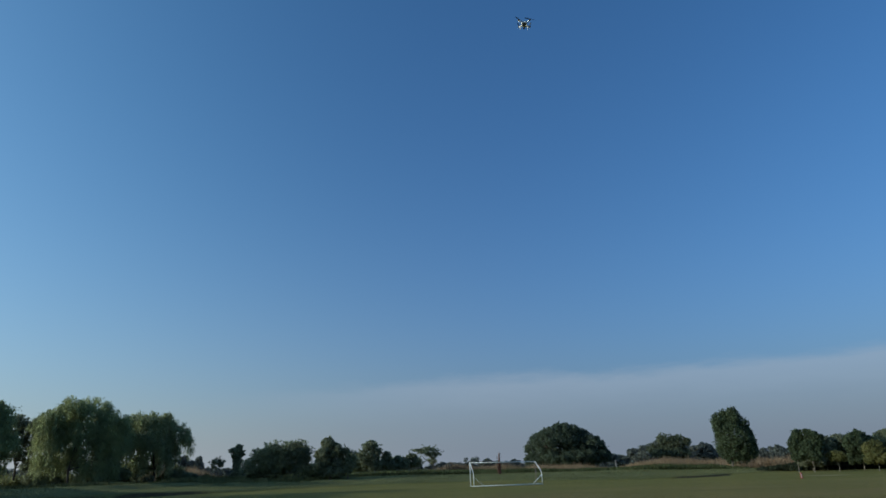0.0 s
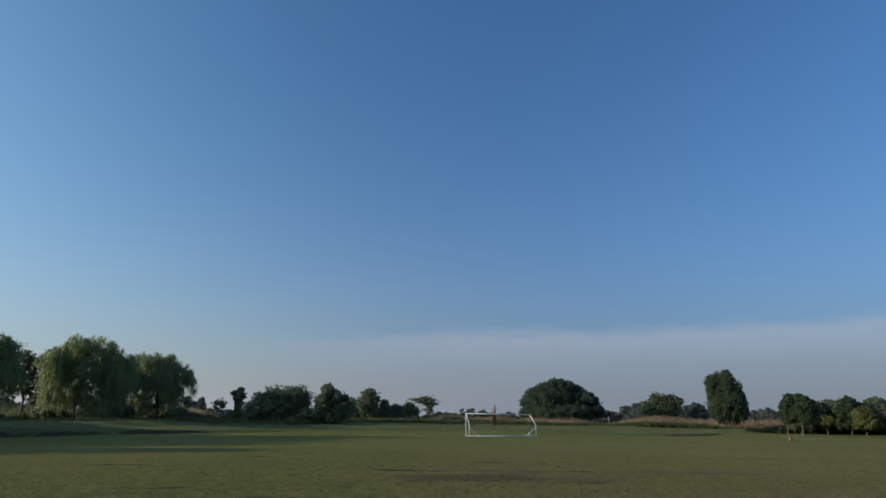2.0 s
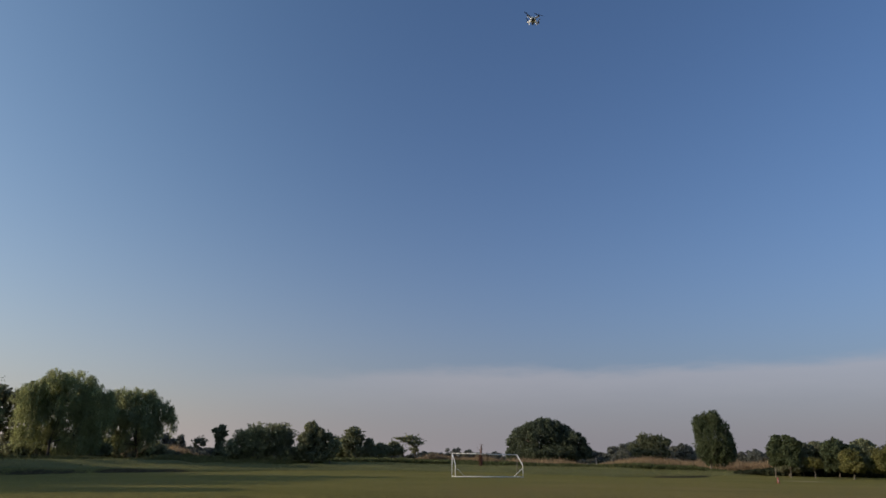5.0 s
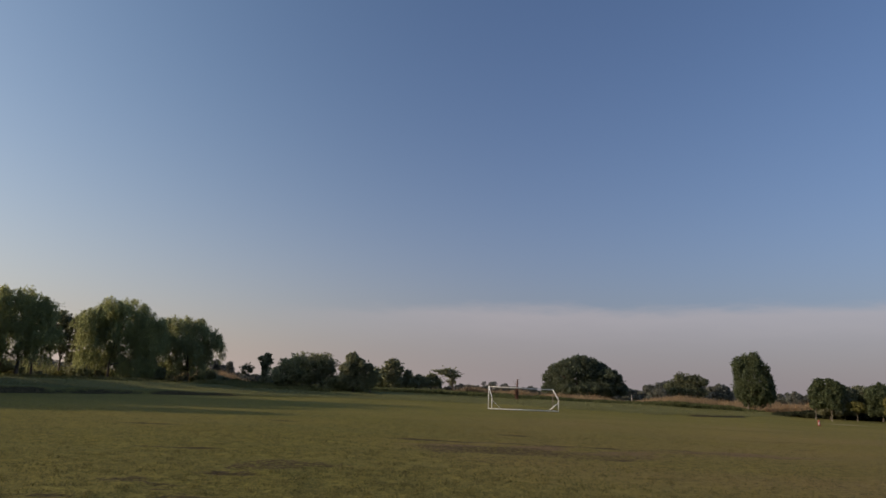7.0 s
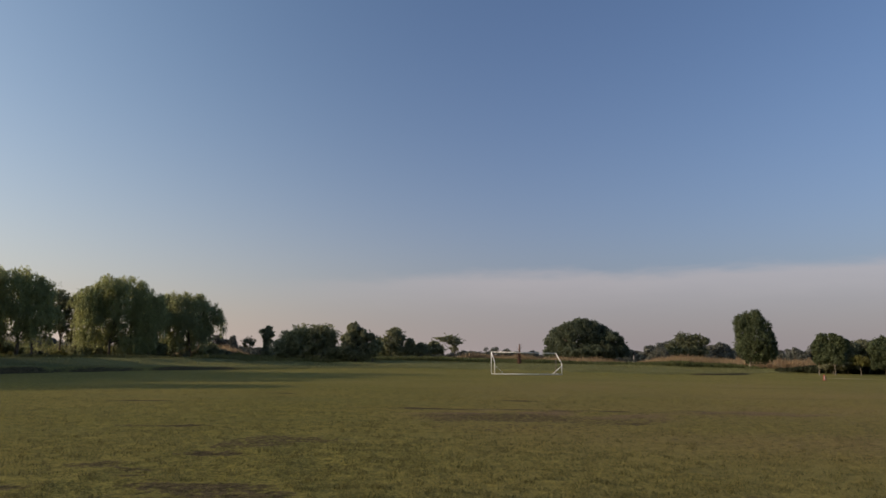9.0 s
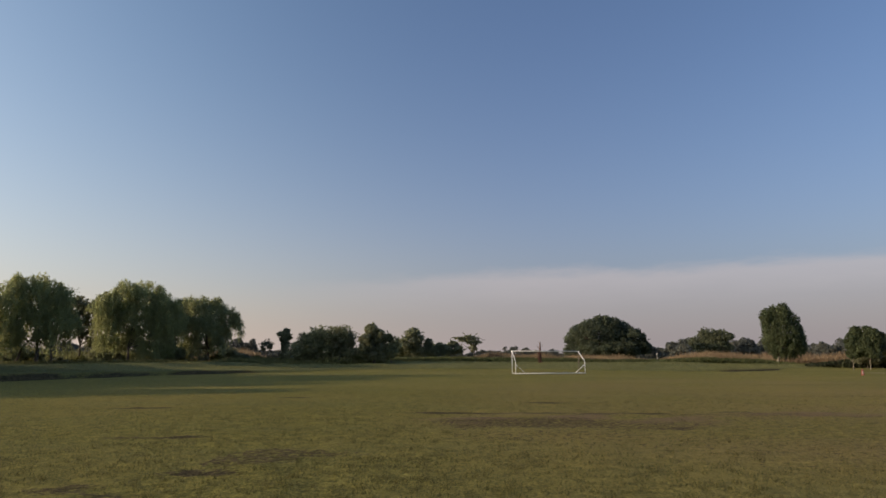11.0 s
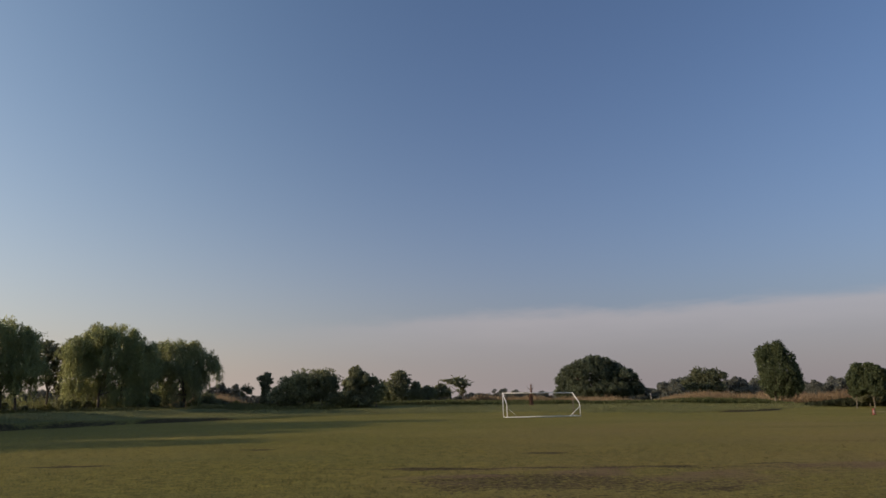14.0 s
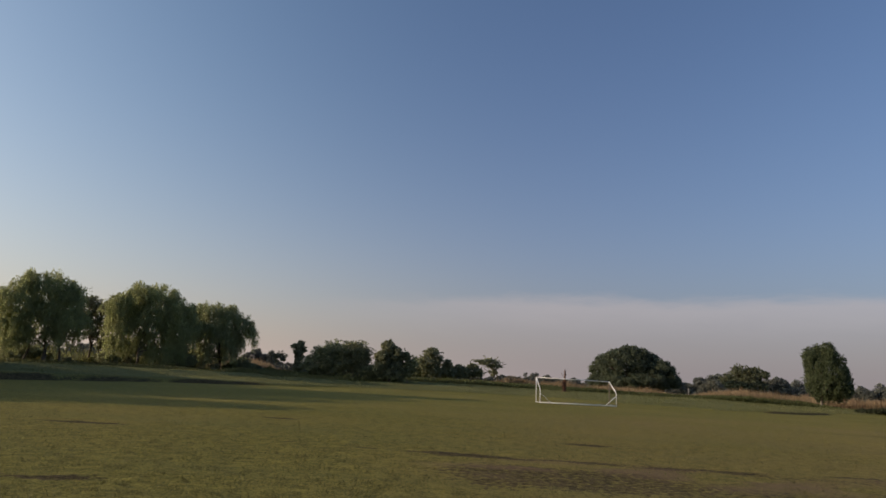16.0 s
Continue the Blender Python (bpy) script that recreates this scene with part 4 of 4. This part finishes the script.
blade_field("reed_bed", 8000, strip(156, 166, -2.0, 8.0), 1.6, 0.08, REED, "dry tan reeds behind the goal", 35, 0.22, 2, "reeds")
blade_field("reed_bed", 5000, strip(150, 163, 5.5, 14.5, 0.6), 1.7, 0.09, REED, "dry tan reeds before the broad tree", 40, 0.25, 2, "reeds")
blade_field("tall_weeds", 52000, strip(130, 142, -19.0, 25.0, 0.5), 0.76, 0.12, WEED, "dark green tall weeds along the field", 36, 0.5, 2, "weeds")
blade_field("tall_weeds", 20000, strip(112, 128, -25.0, -8.0, 0.5), 0.6, 0.12, ROUGH_GRASS, "green weeds before the scrub", 37, 0.5, 2, "weeds")


def hedge(name, spots, tall, wide, mat, label, seed, each=90, leaf=0.3):
    """A continuous low strip: leaf clumps along a line of (x, y)."""
    rng = np.random.default_rng(seed)
    at = []
    for x, y in spots:
        size = wide * rng.uniform(0.6, 1.2)
        d = rng.normal(size=(each, 3))
        d /= np.linalg.norm(d, axis=1, keepdims=True)
        top = tall * rng.uniform(0.85, 1.1) * (0.45 + 0.55 * float(smooth((x - spots[0][0]) / 5.0)))
        c = np.array([x + rng.normal() * 0.4, y + rng.normal() * 0.8, land(x, y) + rng.uniform(0.25, 0.65) * top])
        at.append(c + d * np.array([size, size, top * 0.45]) * rng.uniform(0.6, 1.05, (each, 1)))
    at = np.concatenate(at)
    v, f = leaf_quads(rng, at, leaf, leaf * 0.65)
    return tagged(new(name, mesh_of(name, v, f, mat)), label, "hedge", kind="stuff")


# made-up strip: near-black leaves stand in for shade behind the young trees
hedge("shade_strip", [(47.8 + k * 0.155, 98.2 - k * 0.105 + (k % 5) * 0.5) for k in range(150)], 1.1, 0.8, SHADE_LEAF, "dense dark leafy strip standing in for shade behind the young trees", 61, 220, 0.3)


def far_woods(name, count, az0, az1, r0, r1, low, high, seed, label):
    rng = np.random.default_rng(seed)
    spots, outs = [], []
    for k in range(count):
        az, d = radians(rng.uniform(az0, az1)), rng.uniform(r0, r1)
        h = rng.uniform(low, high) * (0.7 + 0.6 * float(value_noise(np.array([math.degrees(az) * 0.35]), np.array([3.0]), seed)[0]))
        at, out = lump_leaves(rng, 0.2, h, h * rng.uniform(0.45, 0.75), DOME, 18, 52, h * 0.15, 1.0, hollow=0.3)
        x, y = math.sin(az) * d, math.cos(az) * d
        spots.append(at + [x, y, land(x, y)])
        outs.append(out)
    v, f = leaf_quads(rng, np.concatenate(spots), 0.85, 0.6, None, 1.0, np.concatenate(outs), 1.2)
    return tagged(new(name, mesh_of(name, v, f, HAZED_FAR_LEAF)), label, "woods", kind="stuff")


# far trees all wear the leaf colour with haze mixed in
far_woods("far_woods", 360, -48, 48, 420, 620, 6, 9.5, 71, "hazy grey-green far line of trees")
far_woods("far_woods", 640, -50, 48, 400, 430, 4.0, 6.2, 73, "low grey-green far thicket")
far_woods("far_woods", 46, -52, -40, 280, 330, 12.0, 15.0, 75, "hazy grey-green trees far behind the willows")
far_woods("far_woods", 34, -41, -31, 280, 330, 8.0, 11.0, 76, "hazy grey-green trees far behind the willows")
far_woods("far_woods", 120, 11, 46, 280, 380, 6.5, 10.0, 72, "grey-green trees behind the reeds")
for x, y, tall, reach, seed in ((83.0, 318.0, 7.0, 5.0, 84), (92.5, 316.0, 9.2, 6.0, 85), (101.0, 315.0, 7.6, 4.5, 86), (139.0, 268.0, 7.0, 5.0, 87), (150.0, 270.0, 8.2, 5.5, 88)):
    broadleaf(x, y, tall, reach, DOME, HAZED_FAR_LEAF, "distant rounded grey-green tree behind the reeds", 0.3, 150, 110, 1.1, 0.42, 0.25, 4, 0, seed, name="distant_tree", group="distant rounded trees")
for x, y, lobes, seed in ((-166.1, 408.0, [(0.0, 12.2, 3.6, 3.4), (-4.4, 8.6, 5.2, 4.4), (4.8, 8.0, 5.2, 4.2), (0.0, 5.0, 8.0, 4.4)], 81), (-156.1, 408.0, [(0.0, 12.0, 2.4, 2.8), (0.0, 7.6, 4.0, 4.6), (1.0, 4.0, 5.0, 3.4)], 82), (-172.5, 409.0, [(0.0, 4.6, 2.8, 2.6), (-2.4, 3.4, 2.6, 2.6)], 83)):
    lobed_tree(x, y, lobes, HAZED_FAR_LEAF, "distant pointed evergreen tree", 1.0, 0.6, 40, 0.9, 0.25, 1.5, 6.0, seed, name="evergreen_tree", group="far evergreens")


# ---- things on the field ----
def bar(points, radius, mat, name, sides=12):
    """A round pipe through points, closed at both ends."""
    p = [(*q, radius) for q in points]
    v, f = tubes([p], sides)
    me = bpy.data.meshes.new(name)
    n = len(points)
    caps = [tuple(range(sides))[::-1], tuple(range((n - 1) * sides, n * sides))]
    me.from_pydata([tuple(q) for q in v], [], [tuple(q) for q in f] + caps)
    me.update()
    for poly in me.polygons:
        poly.use_smooth = len(poly.vertices) == 4
    me.materials.append(mat)
    return me


def soccer_goal():
    W, D, K = 7.32, 2.6, 1.25  # width, depth, height of the knee at the back
    goal = thing("soccer_goal", 2.62, 71.32, land(2.62, 71.32), "white metal soccer goal frame without a net", "soccer goal", turned=5.5)
    r = 0.046
    for x, H in ((0.0, 2.42), (W, 2.33)):
        # the right post is browner and darker than the left
        part("post", bar([(x, 0, 0.0), (x, 0, H - 0.03)], r if x == 0 else 0.04, WHITE if x == 0 else BROWN_PAINT, "post"), goal, "" if x == 0 else "dull brown post")
        part("back_arm", bar([(x, -0.04, H), (x, -D * 0.25, H - 0.28), (x, -D * 0.92, K + 0.12), (x, -D, K - 0.1), (x, -D, 0.03)], r, WHITE, "back_arm"), goal)
        part("side_bar", bar([(x, -0.05, 0.05), (x, -D + 0.05, 0.05)], 0.04, WHITE, "side_bar"), goal)
        inner = x + (1.05 if x == 0 else -1.05)
        part("brace", bar([(x, -D, 0.98), (inner, -D, 0.06)], 0.014 if x == 0 else 0.042, WHITE, "brace"), goal)
    part("crossbar", bar([(-0.05, 0, 2.42), (W + 0.05, 0, 2.33)], 0.042, WHITE, "crossbar"), goal)
    part("back_bar", bar([(-0.05, -D, 0.06), (W + 0.05, -D, 0.06)], 0.05, WHITE, "back_bar"), goal)
    return goal


soccer_goal()


def lathe(name, rings, mat, sides=20):
    """A turned shape from (radius, z) rings."""
    bm = bmesh.new()
    loops = [[bm.verts.new((r * math.cos(2 * math.pi * k / sides), r * math.sin(2 * math.pi * k / sides), z)) for k in range(sides)] for r, z in rings]
    for a, b in zip(loops, loops[1:]):
        for k in range(sides):
            bm.faces.new((a[k], a[(k + 1) % sides], b[(k + 1) % sides], b[k])).smooth = True
    bm.faces.new(loops[0][::-1])
    bm.faces.new(loops[-1])
    me = bpy.data.meshes.new(name)
    bm.to_mesh(me)
    bm.free()
    me.materials.append(mat)
    return me


def rounded_box(name, size, centre, mat, bevel):
    bm = bmesh.new()
    bmesh.ops.create_cube(bm, size=1.0, matrix=Matrix.Translation(centre) @ Matrix.Diagonal((*size, 1)))
    bmesh.ops.bevel(bm, geom=bm.edges[:], offset=bevel, segments=3, affect="EDGES", profile=0.5)
    for f in bm.faces:
        f.smooth = True
    me = bpy.data.meshes.new(name)
    bm.to_mesh(me)
    bm.free()
    me.materials.append(mat)
    return me


marker = thing("field_marker", 32.0, 58.9, land(32.0, 58.9), "orange-red plastic field marker with a white panel", "marker")
part("base", rounded_box("base", (0.27, 0.27, 0.04), (0, 0, 0.02), ORANGE, 0.012), marker)
part("body", lathe("body", [(0.10, 0.04), (0.105, 0.06), (0.09, 0.42), (0.08, 0.48), (0.03, 0.50)], ORANGE), marker)
panel = bmesh.new()
rows = [[panel.verts.new((r * math.sin(a), -r * math.cos(a), z)) for a in (-0.28, -0.14, 0.0, 0.14, 0.28)] for r, z in ((0.107, 0.08), (0.096, 0.38))]
inner = [[panel.verts.new((r * math.sin(a), -r * math.cos(a), z)) for a in (-0.28, -0.14, 0.0, 0.14, 0.28)] for r, z in ((0.099, 0.08), (0.088, 0.38))]
for k in range(4):
    panel.faces.new((rows[0][k], rows[0][k + 1], rows[1][k + 1], rows[1][k]))
    panel.faces.new((rows[1][k], rows[1][k + 1], inner[1][k + 1], inner[1][k]))
    panel.faces.new((inner[0][k], inner[0][k + 1], rows[0][k + 1], rows[0][k]))
panel_mesh = bpy.data.meshes.new("panel")
panel.to_mesh(panel_mesh)
panel.free()
panel_mesh.materials.append(WEATHERED)
part("panel", panel_mesh, marker, "dull white panel").rotation_euler = (0, 0, -0.5)

pole = thing("marker_pole", 35.5, 135.4, land(35.5, 135.4), "thin white painted pole in the weeds", "pole")
part("shaft", lathe("shaft", [(0.065, -0.1), (0.06, 1.2), (0.055, 1.9)], WEATHERED), pole)
part("cap", lathe("cap", [(0.07, 1.9), (0.07, 1.94), (0.02, 1.97)], WEATHERED), pole)


def dead_snag():
    rng = np.random.default_rng(91)
    snag = thing("dead_tree", 9.0, 109.6, land(9.0, 109.6), "rust-brown dead tree stump wrapped in dry stems", "dead tree")
    v, f = tubes([[(0, 0, -0.2, 0.22), (0.02, 0, 0.6, 0.2), (0, 0.03, 1.5, 0.17), (0.05, 0, 2.3, 0.14), (0.06, 0, 3.2, 0.1), (0.06, 0, 3.5, 0.04)], [(0.0, 0, 2.3, 0.05), (-0.35, 0.05, 2.7, 0.03), (-0.6, 0, 3.0, 0.012)], [(0.03, 0, 2.5, 0.04), (0.3, 0, 2.75, 0.025), (0.45, 0.1, 3.0, 0.01)]])
    part("trunk", mesh_of("trunk", v, f, RUSTY, True), snag)
    n = 260
    at = np.stack([rng.normal(-0.05, 0.16, n), rng.normal(0, 0.16, n), rng.uniform(0.0, 1.9, n)], 1)
    v, f = leaf_quads(rng, at, 0.7, 0.05, [0, 0, 1.0], 0.3)
    part("dry_stems", mesh_of("dry_stems", v, f, RUSTY), snag)
    twigs = []
    for k in range(9):
        a, up = rng.uniform(0, 2 * math.pi), rng.uniform(0.3, 0.9)
        z = rng.uniform(2.3, 3.3)
        twigs.append([(0.05, 0, z, 0.014), (0.05 + 0.25 * math.cos(a), 0.25 * math.sin(a), z + 0.3 * up, 0.009), (0.05 + 0.5 * math.cos(a), 0.5 * math.sin(a), z + 0.7 * up, 0.004)])
    for twig in twigs:
        v, f = tubes([twig], 5)
        part("twig", mesh_of("twig", v, f, RUSTY, True), snag)


dead_snag()


def quadcopter():
    d, el, az = 15.0, radians(39.5), radians(10.5)
    drone = thing("quadcopter_drone", d * math.cos(el) * math.sin(az), d * math.cos(el) * math.cos(az), 1.66 + d * math.sin(el), "white quadcopter drone flying with four dark rotors", "drone")
    drone.matrix_basis = drone.matrix_basis @ pose(0, 0, 0, 4, 8, -8)
    body = part("body", rounded_box("body", (0.13, 0.17, 0.065), (0, 0, 0), WHITE_PLASTIC, 0.025), drone)
    part("battery", rounded_box("battery", (0.06, 0.09, 0.03), (0, -0.05, -0.035), BLACK_PLASTIC, 0.008), body)
    part("camera_pod", rounded_box("camera_pod", (0.05, 0.05, 0.045), (0, 0.06, -0.06), BLACK_PLASTIC, 0.015), body)
    for k in range(4):
        a = math.pi / 4 + k * math.pi / 2
        c, s = math.cos(a), math.sin(a)
        arm = part("arm", bar([(0.06 * c, 0.06 * s, 0.005), (0.175 * c, 0.175 * s, 0.012)], 0.015, WHITE_PLASTIC, "arm", 10), drone)
        motor = lathe("motor", [(0.02, 0.0), (0.022, 0.008), (0.022, 0.032), (0.01, 0.04)], BLACK_PLASTIC)
        part("motor", motor, arm).location = (0.175 * c, 0.175 * s, 0.008)
        bm = bmesh.new()
        turned = Matrix.Rotation(a * 1.7 + 0.4, 4, "Z")
        for side in (1, -1):
            row = [bm.verts.new(turned @ Vector((side * q, side * w, h))) for q, w, h in ((0.008, 0.006, 0.0), (0.05, 0.014, 0.004), (0.12, 0.007, 0.002), (0.12, -0.004, 0.0), (0.05, -0.011, -0.003), (0.008, -0.006, 0.0))]
            face = bm.faces.new(row)
            out = bmesh.ops.extrude_face_region(bm, geom=[face])["geom"]
            bmesh.ops.translate(bm, vec=(0, 0, 0.002), verts=[g for g in out if isinstance(g, bmesh.types.BMVert)])
        me = bpy.data.meshes.new("rotor")
        bm.to_mesh(me)
        bm.free()
        me.materials.append(WHITE_PLASTIC if k == 0 else BLACK_PLASTIC)
        part("rotor", me, arm).location = (0.175 * c, 0.175 * s, 0.049)
    for x in (-0.06, 0.06):
        part("landing_skid", bar([(x, 0.05, -0.02), (x * 1.4, 0.06, -0.10), (x * 1.4, -0.06, -0.10), (x, -0.05, -0.02)], 0.006, WHITE_PLASTIC, "landing_skid", 8), drone)


quadcopter()
